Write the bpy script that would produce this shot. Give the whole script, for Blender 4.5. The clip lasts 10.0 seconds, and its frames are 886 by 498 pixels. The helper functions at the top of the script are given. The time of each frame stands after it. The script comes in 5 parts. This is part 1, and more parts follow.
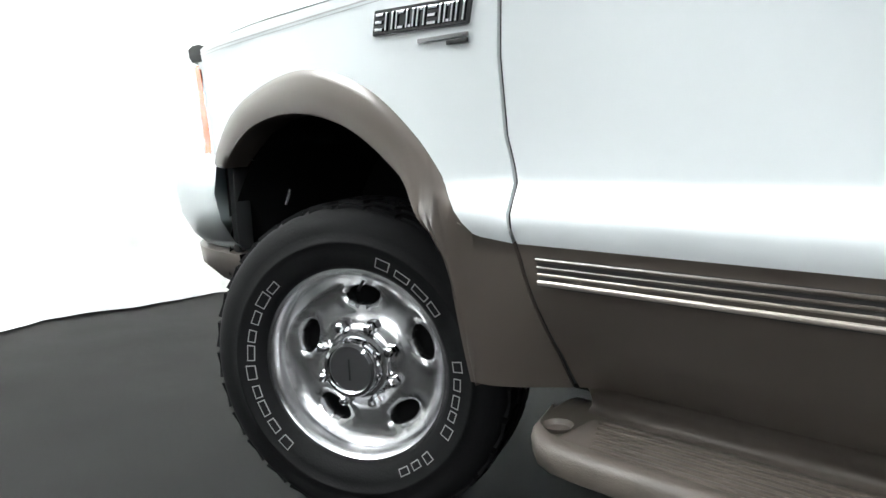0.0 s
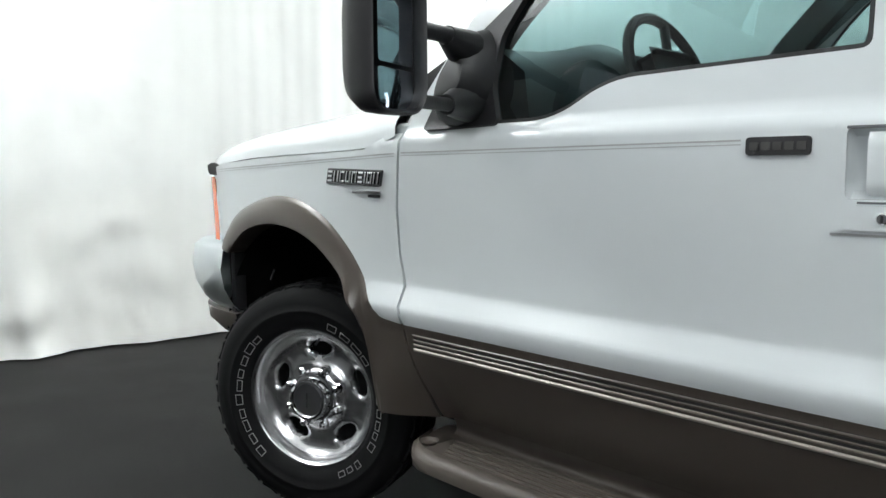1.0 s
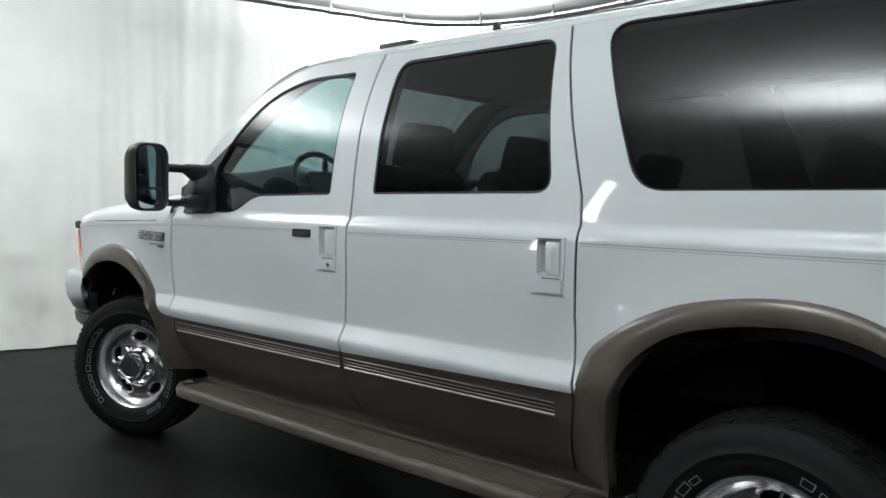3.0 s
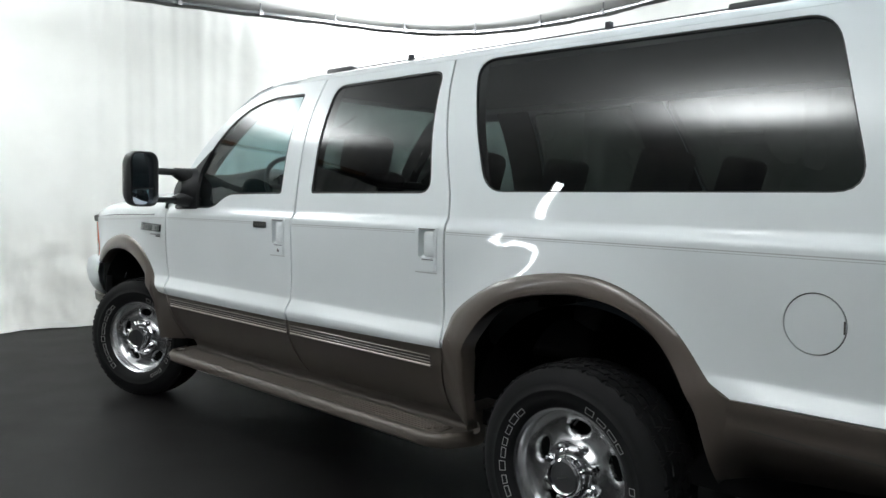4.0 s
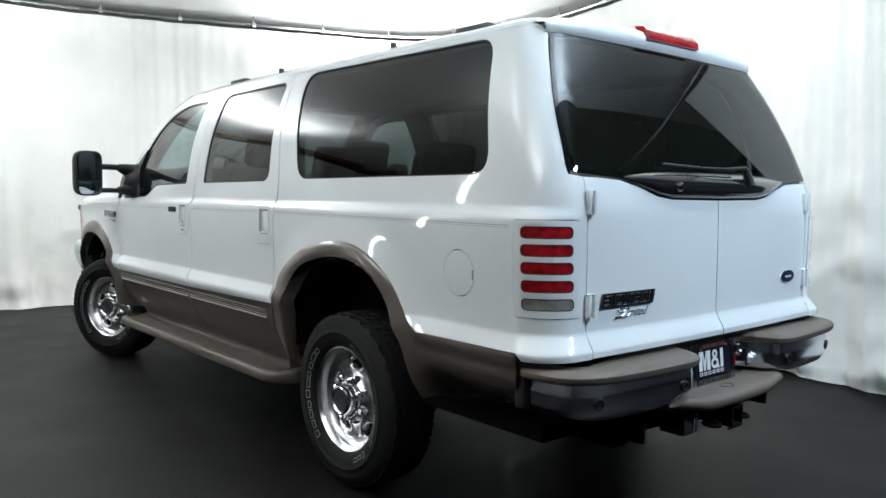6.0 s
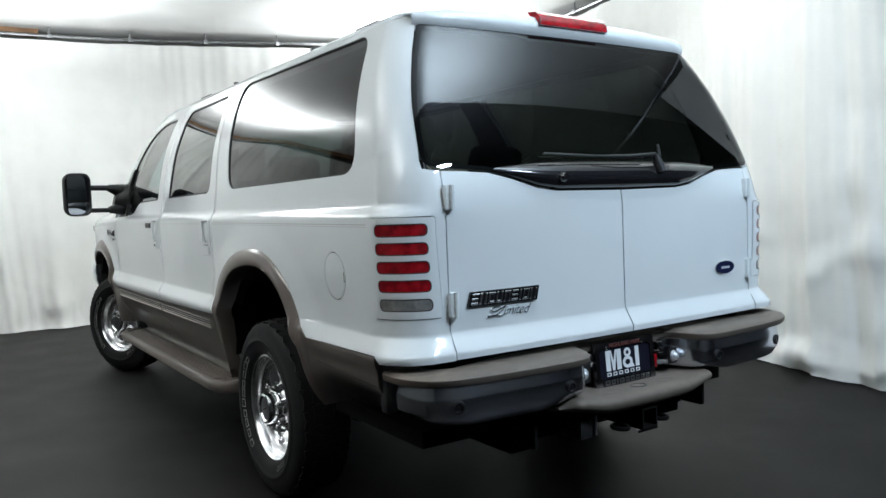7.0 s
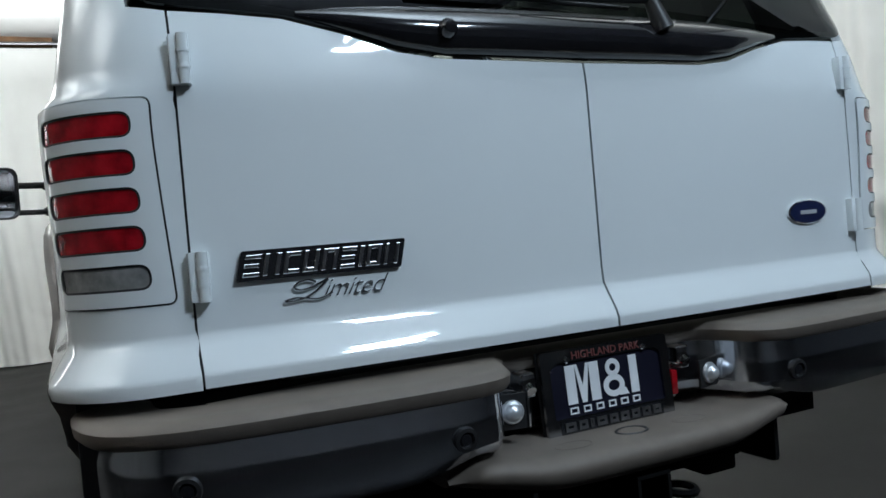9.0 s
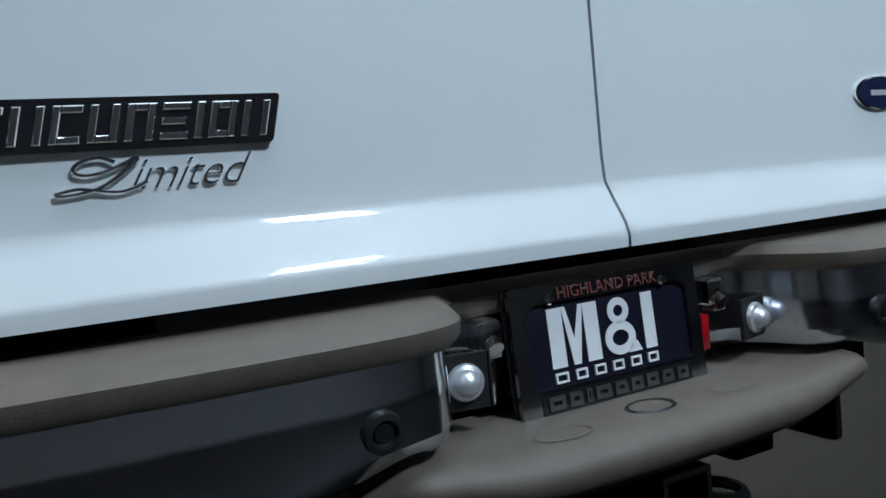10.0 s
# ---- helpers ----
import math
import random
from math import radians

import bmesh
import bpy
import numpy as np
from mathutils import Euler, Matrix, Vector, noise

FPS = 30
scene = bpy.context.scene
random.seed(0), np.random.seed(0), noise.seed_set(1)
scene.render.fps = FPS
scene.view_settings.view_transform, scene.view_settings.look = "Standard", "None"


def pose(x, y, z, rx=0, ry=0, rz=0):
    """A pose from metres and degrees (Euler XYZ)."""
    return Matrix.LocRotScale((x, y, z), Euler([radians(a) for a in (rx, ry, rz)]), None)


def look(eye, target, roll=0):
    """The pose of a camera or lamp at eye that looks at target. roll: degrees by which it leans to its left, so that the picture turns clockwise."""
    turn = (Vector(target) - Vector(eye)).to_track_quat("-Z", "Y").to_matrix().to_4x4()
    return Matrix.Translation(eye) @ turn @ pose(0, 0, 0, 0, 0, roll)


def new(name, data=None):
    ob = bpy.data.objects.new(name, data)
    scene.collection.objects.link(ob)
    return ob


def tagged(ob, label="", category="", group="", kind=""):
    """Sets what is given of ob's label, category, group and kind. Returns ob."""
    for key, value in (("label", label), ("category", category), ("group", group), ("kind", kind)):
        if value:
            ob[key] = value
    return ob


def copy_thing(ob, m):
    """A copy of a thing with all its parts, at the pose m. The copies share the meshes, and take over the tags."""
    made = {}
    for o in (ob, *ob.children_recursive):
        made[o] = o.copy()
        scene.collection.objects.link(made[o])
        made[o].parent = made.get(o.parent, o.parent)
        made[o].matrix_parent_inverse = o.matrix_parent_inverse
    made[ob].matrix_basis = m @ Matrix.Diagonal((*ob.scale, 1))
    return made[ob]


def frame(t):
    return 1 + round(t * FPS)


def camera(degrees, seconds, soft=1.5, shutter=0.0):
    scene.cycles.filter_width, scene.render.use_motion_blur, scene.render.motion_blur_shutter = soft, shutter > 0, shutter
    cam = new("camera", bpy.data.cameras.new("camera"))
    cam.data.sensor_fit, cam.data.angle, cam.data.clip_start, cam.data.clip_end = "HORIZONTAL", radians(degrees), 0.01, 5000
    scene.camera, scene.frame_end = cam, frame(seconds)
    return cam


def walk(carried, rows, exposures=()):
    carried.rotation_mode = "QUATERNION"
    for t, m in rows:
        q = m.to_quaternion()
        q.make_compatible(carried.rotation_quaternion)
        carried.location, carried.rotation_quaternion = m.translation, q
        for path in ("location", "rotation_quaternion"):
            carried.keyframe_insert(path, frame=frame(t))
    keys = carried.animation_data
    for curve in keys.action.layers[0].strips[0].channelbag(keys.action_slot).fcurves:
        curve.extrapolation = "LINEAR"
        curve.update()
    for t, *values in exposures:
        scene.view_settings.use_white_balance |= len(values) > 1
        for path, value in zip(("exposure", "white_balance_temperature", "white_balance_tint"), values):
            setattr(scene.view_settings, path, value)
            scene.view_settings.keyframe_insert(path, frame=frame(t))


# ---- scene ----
cam = camera(59.4, 10.0)
PATH = [
    (0, (1.457, -1.978, 0.948), (0.043, -0.598, 0.638), -2.6),
    (0.5, (1.786, -2.142, 1.06), (0.333, -0.796, 0.785), -1.6),
    (1, (2.189, -2.339, 1.171), (0.751, -0.964, 0.962), -0.3),
    (1.5, (2.648, -2.535, 1.246), (1.26, -1.104, 1.083), 1.3),
    (2, (3.136, -2.715, 1.292), (1.856, -1.185, 1.145), 0.9),
    (2.5, (3.64, -2.907, 1.334), (2.352, -1.382, 1.21), 0.4),
    (3, (4.129, -3.017, 1.34), (2.826, -1.504, 1.22), 1.0),
    (3.2, (4.315, -3.045, 1.332), (2.999, -1.542, 1.227), 1.1),
    (4.3, (5.247, -3.177, 1.376), (3.839, -1.765, 1.223), 1.2),
    (4.5, (5.398, -3.171, 1.382), (3.98, -1.771, 1.213), 1.3),
    (5, (5.757, -3.135, 1.374), (4.296, -1.785, 1.169), 1.7),
    (5.5, (6.104, -3.037, 1.357), (4.622, -1.705, 1.176), 1.6),
    (6.8, (6.723, -2.32, 1.285), (5.102, -1.154, 1.183), -1.8),
    (7, (6.781, -2.175, 1.282), (5.12, -1.068, 1.163), -2.1),
    (7.5, (6.758, -1.806, 1.234), (5.053, -0.767, 1.114), -2.6),
    (8, (6.596, -1.484, 1.158), (4.849, -0.516, 1.072), -3.4),
    (8.5, (6.295, -1.204, 1.078), (4.51, -0.302, 1.059), -4.2),
    (9, (6.009, -0.954, 0.987), (4.204, -0.093, 0.95), -4.8),
    (9.5, (5.731, -0.817, 0.915), (3.939, 0.061, 0.789), -4.4),
    (10, (5.534, -0.67, 0.863), (3.773, 0.269, 0.731), -5.4),
]
EXPOSURE = [(0.0, 0.95), (0.5, 0.52), (1.0, 0.06), (1.5, -0.22), (2.0, -0.36), (3.0, -0.34), (4.5, -0.06), (6.0, -0.08), (7.0, -0.28), (7.5, -0.40), (8.5, -0.70), (9.0, -0.76), (9.5, -0.58), (10.0, -0.38)]
walk(cam, [(t, look(eye, target, roll)) for t, eye, target, roll in PATH], EXPOSURE)

# ---- light and exposure ----
world = bpy.data.worlds.new("world")
scene.world = world
world.use_nodes = True
world.node_tree.nodes["Background"].inputs[0].default_value = (0.8, 0.9, 1.0, 1)
world.node_tree.nodes["Background"].inputs[1].default_value = 0.05


def area_lamp(name, m, sx, sy, watts, colour=(1, 1, 1)):
    data = bpy.data.lights.new(name, "AREA")
    data.shape, data.size, data.size_y, data.energy, data.color = "RECTANGLE", sx, sy, watts, colour
    ob = new(name, data)
    ob.matrix_world = m
    return ob


CEIL = 3.42
NEUTRAL, COOL = (0.95, 1.0, 1.035), (0.69, 0.86, 1.03)
# lamps that wash the white ceiling from just under it
for x, y, sx, sy, watts, tone in ((-1.4, -1.9, 0.8, 2.2, 188, NEUTRAL), (-1.0, 2.5, 1.2, 1.2, 150, NEUTRAL), (3.0, -2.9, 0.9, 0.6, 105, NEUTRAL), (5.3, -3.4, 0.8, 0.5, 105, NEUTRAL),
                                  (2.6, 1.9, 2.0, 0.5, 110, NEUTRAL), (5.5, 0.2, 0.9, 0.9, 88, COOL)):
    area_lamp("ceiling_wash", look((x, y, 2.92), (x, y, 5.0)), sx, sy, watts, tone)
# long tubes shining down
area_lamp("bar_light", look((1.42, -3.25, 1.72), (1.9, 0.0, 1.5)) @ pose(0, 0, 0, 0, 0, -17), 0.075, 1.38, 11, NEUTRAL)
for x in (7.15, 7.5):
    area_lamp("tube_light", look((x, 0.7, 3.3), (x - 0.9, 0.6, 0)), 0.6, 0.10, 72, COOL)

# ---- materials ----


def material(name, colour, rough=0.5, metal=0.0, coat=0.0, vary=0.0, scale=20.0, bump=0.0, bscale=200.0, spec=0.5):
    m = bpy.data.materials.new(name)
    m.use_nodes = True
    t = m.node_tree
    b = t.nodes["Principled BSDF"]
    b.inputs["Base Color"].default_value = (*colour, 1)
    b.inputs["Roughness"].default_value = rough
    b.inputs["Metallic"].default_value = metal
    b.inputs["Coat Weight"].default_value = coat
    b.inputs["Coat Roughness"].default_value = 0.04
    b.inputs["Specular IOR Level"].default_value = spec
    c = t.nodes.new("ShaderNodeTexCoord")
    if vary:
        n = t.nodes.new("ShaderNodeTexNoise")
        n.inputs["Scale"].default_value, n.inputs["Detail"].default_value = scale, 6
        t.links.new(c.outputs["Object"], n.inputs["Vector"])
        r = t.nodes.new("ShaderNodeMapRange")
        r.inputs[1].default_value, r.inputs[2].default_value = 0.3, 0.7
        r.inputs[3].default_value, r.inputs[4].default_value = 1 - vary, 1 + vary
        t.links.new(n.outputs[0], r.inputs[0])
        x = t.nodes.new("ShaderNodeVectorMath")
        x.operation = "SCALE"
        x.inputs[0].default_value = colour
        t.links.new(r.outputs[0], x.inputs["Scale"])
        t.links.new(x.outputs[0], b.inputs["Base Color"])
        q = t.nodes.new("ShaderNodeMapRange")
        q.inputs[3].default_value, q.inputs[4].default_value = max(0.02, rough * (1 - 0.5 * vary)), min(1, rough * (1 + vary))
        t.links.new(n.outputs[0], q.inputs[0])
        t.links.new(q.outputs[0], b.inputs["Roughness"])
    if bump:
        n2 = t.nodes.new("ShaderNodeTexNoise")
        n2.inputs["Scale"].default_value, n2.inputs["Detail"].default_value = bscale, 4
        t.links.new(c.outputs["Object"], n2.inputs["Vector"])
        u = t.nodes.new("ShaderNodeBump")
        u.inputs["Strength"].default_value, u.inputs["Distance"].default_value = bump, 0.002
        t.links.new(n2.outputs[0], u.inputs["Height"])
        t.links.new(u.outputs[0], b.inputs["Normal"])
    return m


def glass_material(name, tint, gloss=1.0):
    m = bpy.data.materials.new(name)
    m.use_nodes = True
    t = m.node_tree
    t.nodes.remove(t.nodes["Principled BSDF"])
    a, g, f, x, p, q = (t.nodes.new("ShaderNode" + k) for k in ("BsdfTransparent", "BsdfGlossy", "LayerWeight", "MixShader", "Math", "Math"))
    a.inputs[0].default_value = (*tint, 1)
    g.inputs["Roughness"].default_value = 0.01
    g.inputs["Color"].default_value = (gloss, gloss, gloss, 1)
    f.inputs[0].default_value = 0.5
    p.operation, p.inputs[1].default_value = "POWER", 5
    q.operation, q.inputs[1].default_value, q.inputs[2].default_value = "MULTIPLY_ADD", 0.94, 0.055
    t.links.new(f.outputs["Facing"], p.inputs[0])
    t.links.new(p.outputs[0], q.inputs[0])
    t.links.new(q.outputs[0], x.inputs[0])
    t.links.new(a.outputs[0], x.inputs[1])
    t.links.new(g.outputs[0], x.inputs[2])
    t.links.new(x.outputs[0], t.nodes["Material Output"].inputs[0])
    return m


WHITE = material("white_paint", (0.75, 0.79, 0.80), 0.42, 0, 1.0, 0.015, 3, 0, 200, 0.35)
BEIGE = material("beige_paint", (0.090, 0.074, 0.063), 0.36, 0.15, 0.35, 0.05, 4)
PAD = material("beige_plastic", (0.128, 0.105, 0.086), 0.6, 0, 0, 0.08, 30, 0.25, 500)
STEP = material("ribbed_beige_plastic", (0.080, 0.066, 0.055), 0.5, 0, 0, 0.14, 12, 0.3, 300)
CHROME = material("chrome", (0.86, 0.86, 0.87), 0.07, 1.0)
ALLOY = material("polished_aluminium", (0.88, 0.88, 0.89), 0.24, 1.0, 0, 0.08, 9)
BUMPER = material("bumper_chrome", (0.68, 0.71, 0.77), 0.14, 1.0, 0, 0.08, 6)
SATIN = material("satin_silver", (0.72, 0.74, 0.77), 0.38, 0.7)
FRAMEM = material("plated_plastic", (0.34, 0.34, 0.35), 0.15, 1.0, 0, 0.1, 12)
# the red that the cut-out letters reflect is put into their colour
WORDS = material("letters_red_reflection", (0.20, 0.06, 0.055), 0.4)
LETTERCHROME = material("letter_chrome", (0.66, 0.67, 0.69), 0.12, 1.0)
GROOVE = material("dark_beige_plastic", (0.070, 0.057, 0.048), 0.6, 0, 0, 0.15, 20)
RUBBER = material("tyre_rubber", (0.0070, 0.0070, 0.0074), 0.70, 0, 0, 0.25, 14, 0.3, 160, 0.22)
BLACK = material("black_plastic", (0.013, 0.013, 0.014), 0.45, 0, 0, 0.15, 30, 0.2, 400)
GLOSSBLACK = material("gloss_black", (0.012, 0.012, 0.014), 0.12, 0, 0.6)
TRIM = material("black_rubber_trim", (0.012, 0.012, 0.013), 0.55)
DARK = material("underbody_black", (0.005, 0.005, 0.005), 0.9, 0, 0, 0.3, 12, 0, 200, 0.1)
SEATM = material("dark_grey_upholstery", (0.045, 0.043, 0.042), 0.75, 0, 0, 0.15, 25, 0.2, 300)
LINER = material("interior_trim", (0.05, 0.048, 0.046), 0.7, 0, 0, 0.1, 10)
REDLENS = material("red_lens", (0.30, 0.006, 0.011), 0.12, 0, 0.5, 0.45, 28, 0.5, 80)
CLEARLENS = material("clear_lens", (0.22, 0.22, 0.215), 0.12, 0, 0.6, 0.4, 30, 0.5, 80)
AMBER = material("amber_lens", (0.85, 0.13, 0.025), 0.15, 0, 0.5)
LETTER = material("white_lettering", (0.34, 0.34, 0.33), 0.6)
PLATEWHITE = material("white_print", (0.85, 0.86, 0.88), 0.4)
PLATEDARK = material("dark_blue_plate", (0.008, 0.008, 0.018), 0.45, 0, 0, 0, 20, 0, 200, 0.2)
BADGEBLUE = material("dark_blue_enamel", (0.012, 0.018, 0.06), 0.15, 0, 0.5)
# grey for painted shadow lines at the door handles
SHADELINE = material("grey_shade_line", (0.12, 0.125, 0.13), 0.6)
SILVERLINE = material("silver_grey_line", (0.42, 0.43, 0.43), 0.4)
# beige cladding ribs again, with the light on their edges painted in
RIBGLINT = material("rib_highlight", (0.25, 0.215, 0.185), 0.34, 0.2, 0.3)
RIBGLINT2 = material("rib_bright_highlight", (0.42, 0.375, 0.33), 0.34, 0.2, 0.3)
FLOORM = material("dark_floor", (0.0044, 0.0039, 0.0038), 0.5, 0, 0, 0.22, 2.2, 0.35, 260, 0.11)
CEILM = material("white_ceiling", (0.82, 0.82, 0.80), 0.8, 0, 0, 0.04, 2)
STEEL = material("grey_steel", (0.30, 0.30, 0.31), 0.35, 1.0, 0, 0.1, 20)
WOOD = material("brown_wood", (0.22, 0.12, 0.06), 0.6, 0, 0, 0.3, 8)
WALLM = material("dark_grey_wall", (0.07, 0.07, 0.075), 0.8, 0, 0, 0.1, 3)
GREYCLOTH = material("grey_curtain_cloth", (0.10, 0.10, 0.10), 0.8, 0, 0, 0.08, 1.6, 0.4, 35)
CLOTH = material("white_curtain_cloth", (0.80, 0.80, 0.77), 0.75, 0, 0, 0.05, 1.6, 0.6, 5)
CLOTH.node_tree.nodes["Bump"].inputs["Distance"].default_value = 0.022
CLOTH.node_tree.nodes["Noise Texture.001"].inputs["Detail"].default_value = 0.8
GLASS_FRONT = glass_material("green_tinted_glass", (0.41, 0.525, 0.53))
GLASS_DARK = glass_material("privacy_glass", (0.095, 0.105, 0.10))
GLASS_REAR = glass_material("rear_privacy_glass", (0.07, 0.08, 0.075))
MIRRORG = material("mirror_glass", (0.55, 0.59, 0.66), 0.02, 1.0)

# ---- helpers of this scene ----


def part(name, bm, mat, parent=None, label="", smooth=True, angle=35):
    """Link a bmesh as one mesh object, under a thing where one is given."""
    me = bpy.data.meshes.new(name)
    bmesh.ops.recalc_face_normals(bm, faces=bm.faces)
    if smooth:
        for f in bm.faces:
            f.smooth = True
        for e in bm.edges:
            if len(e.link_faces) == 2 and e.calc_face_angle(0) > radians(angle):
                e.smooth = False
    bm.to_mesh(me)
    bm.free()
    me.materials.append(mat)
    ob = new(name, me)
    if parent:
        ob.parent = parent
    if label:
        ob["label"] = label
    return ob


def thing(name, label, category, at=(0, 0, 0), group=""):
    ob = new(name)
    ob.location = at
    return tagged(ob, label, category, group)


def boxed(bm, lo, hi, bevel=0.0, m=None, seg=2):
    r = bmesh.ops.create_cube(bm, size=1)
    vs = r["verts"]
    for v in vs:
        v.co = Vector([(lo[k] + hi[k]) / 2 + v.co[k] * (hi[k] - lo[k]) for k in range(3)])
        if m:
            v.co = m @ v.co
    if bevel:
        es = list({e for v in vs for e in v.link_edges})
        bmesh.ops.bevel(bm, geom=es, offset=bevel, segments=seg, affect="EDGES", profile=0.6)
    return bm


def box(lo, hi, bevel=0.0, m=None, seg=2):
    return boxed(bmesh.new(), lo, hi, bevel, m, seg)


def rod(bm, a, b, r, n=10, r2=None):
    a, b = Vector(a), Vector(b)
    m = Matrix.Translation((a + b) / 2) @ (b - a).to_track_quat("Z", "Y").to_matrix().to_4x4()
    bmesh.ops.create_cone(bm, cap_ends=True, segments=n, radius1=r, radius2=r if r2 is None else r2, depth=(b - a).length, matrix=m)
    return bm


def lathe(bm, prof, n=48, m=Matrix(), close=False):
    """Turn a profile of (radius, along) about the y axis."""
    rings = []
    for r, y in prof:
        if r < 1e-6:
            rings.append([bm.verts.new(m @ Vector((0, y, 0)))])
        else:
            rings.append([bm.verts.new(m @ Vector((r * math.cos(a), y, r * math.sin(a)))) for a in (2 * math.pi * k / n for k in range(n))])
    pairs = list(zip(rings, rings[1:])) + ([(rings[-1], rings[0])] if close else [])
    for p, q in pairs:
        for k in range(n):
            j = (k + 1) % n
            f = [p[k % len(p)], p[j % len(p)], q[j % len(q)], q[k % len(q)]]
            f = [v for i, v in enumerate(f) if v not in f[:i]]
            if len(f) > 2:
                bm.faces.new(f)
    return bm


def grid_mesh(bm, rows, closed=False, cap=False):
    vs = [[bm.verts.new(p) for p in r] for r in rows]
    for a, b in zip(vs, vs[1:]):
        n = len(a)
        for k in range(n if closed else n - 1):
            j = (k + 1) % n
            bm.faces.new((a[k], a[j], b[j], b[k]))
    if cap:
        bm.faces.new(vs[0])
        bm.faces.new(vs[-1])
    return bm


def curve_pts(pts, n, closed=False):
    """n points along a smooth curve through pts, even by length."""
    P = [Vector(p) for p in pts]
    out = []
    for i in range(len(P) if closed else len(P) - 1):
        if closed:
            a, b, c, d = P[i - 1], P[i], P[(i + 1) % len(P)], P[(i + 2) % len(P)]
        else:
            a, b, c, d = P[max(i - 1, 0)], P[i], P[i + 1], P[min(i + 2, len(P) - 1)]
        for k in range(12):
            t = k / 12
            out.append(0.5 * (2 * b + (c - a) * t + (2 * a - 5 * b + 4 * c - d) * t * t + (3 * b - a - 3 * c + d) * t**3))
    out.append(out[0].copy() if closed else P[-1])
    s = [0.0]
    for p, q in zip(out, out[1:]):
        s.append(s[-1] + (q - p).length)
    res = []
    for k in range(n):
        w = s[-1] * k / (n if closed else n - 1)
        i = min(max(int(np.searchsorted(s, w)) - 1, 0), len(out) - 2)
        f = (w - s[i]) / max(s[i + 1] - s[i], 1e-9)
        res.append(out[i].lerp(out[i + 1], min(max(f, 0), 1)))
    return res


def rounded(pts, radii, seg=6):
    """A closed outline with rounded corners."""
    out, n = [], len(pts)
    for i in range(n):
        p, a, b = Vector(pts[i]), Vector(pts[i - 1]), Vector(pts[(i + 1) % n])
        r = radii[i] if isinstance(radii, (list, tuple)) else radii
        if r < 1e-5:
            out.append(p)
            continue
        u, v = (a - p), (b - p)
        r1 = min(r, u.length * 0.48, v.length * 0.48)
        u, v = p + u.normalized() * r1, p + v.normalized() * r1
        out += [(1 - t) ** 2 * u + 2 * t * (1 - t) * p + t * t * v for t in (k / seg for k in range(seg + 1))]
    return [tuple(q) for q in out]


def inside(x, y, poly):
    hit, n = False, len(poly)
    for i in range(n):
        (x1, y1), (x2, y2) = poly[i - 1], poly[i]
        if (y1 > y) != (y2 > y) and x < (x2 - x1) * (y - y1) / (y2 - y1) + x1:
            hit = not hit
    return hit


def dense(poly, step):
    out = []
    for i in range(len(poly)):
        a, b = Vector(poly[i]), Vector(poly[(i + 1) % len(poly)])
        k = max(1, int(math.ceil((b - a).length / step)))
        out += [tuple(a.lerp(b, j / k)) for j in range(k)]
    return out


CREASE = (0.786, 0.794, 0.802, 0.812, 0.842, 0.850, 0.857, 0.866)  # heights at which the flanks fold


def flat_mesh(outline, holes, step):
    """Triangles of an outline with holes, with a regular grid of points within."""
    from mathutils.geometry import delaunay_2d_cdt
    loops = [dense(p, step) for p in [outline] + list(holes)]
    pts, edges = [], []
    for lp in loops:
        b = len(pts)
        pts += lp
        edges += [(b + k, b + (k + 1) % len(lp)) for k in range(len(lp))]
    edge = np.array(pts)
    xs, ys = edge[:, 0], edge[:, 1]
    levels = [float(g) for g in np.arange(math.floor(ys.min() / step) * step, ys.max(), step) if min(abs(g - f) for f in CREASE) > 0.008]
    levels += [f for f in CREASE if ys.min() + 0.3 < f + 0.3 < ys.max() + 0.3]
    for gx in np.arange(math.floor(xs.min() / step) * step, xs.max(), step):
        for gy in levels:
            if inside(gx, gy, loops[0]) and not any(inside(gx, gy, h) for h in loops[1:]):
                if ((edge - (gx, gy)) ** 2).sum(1).min() > ((0.2 if gy in CREASE else 0.45) * step) ** 2:
                    pts.append((float(gx), float(gy)))
    v, _, faces, *_ = delaunay_2d_cdt([Vector(p) for p in pts], edges, [], 0, 1e-6)
    keep = []
    for f in faces:
        cx, cy = sum(v[i][0] for i in f) / 3, sum(v[i][1] for i in f) / 3
        if inside(cx, cy, loops[0]) and not any(inside(cx, cy, h) for h in loops[1:]):
            keep.append(f)
    return [tuple(p) for p in v], keep


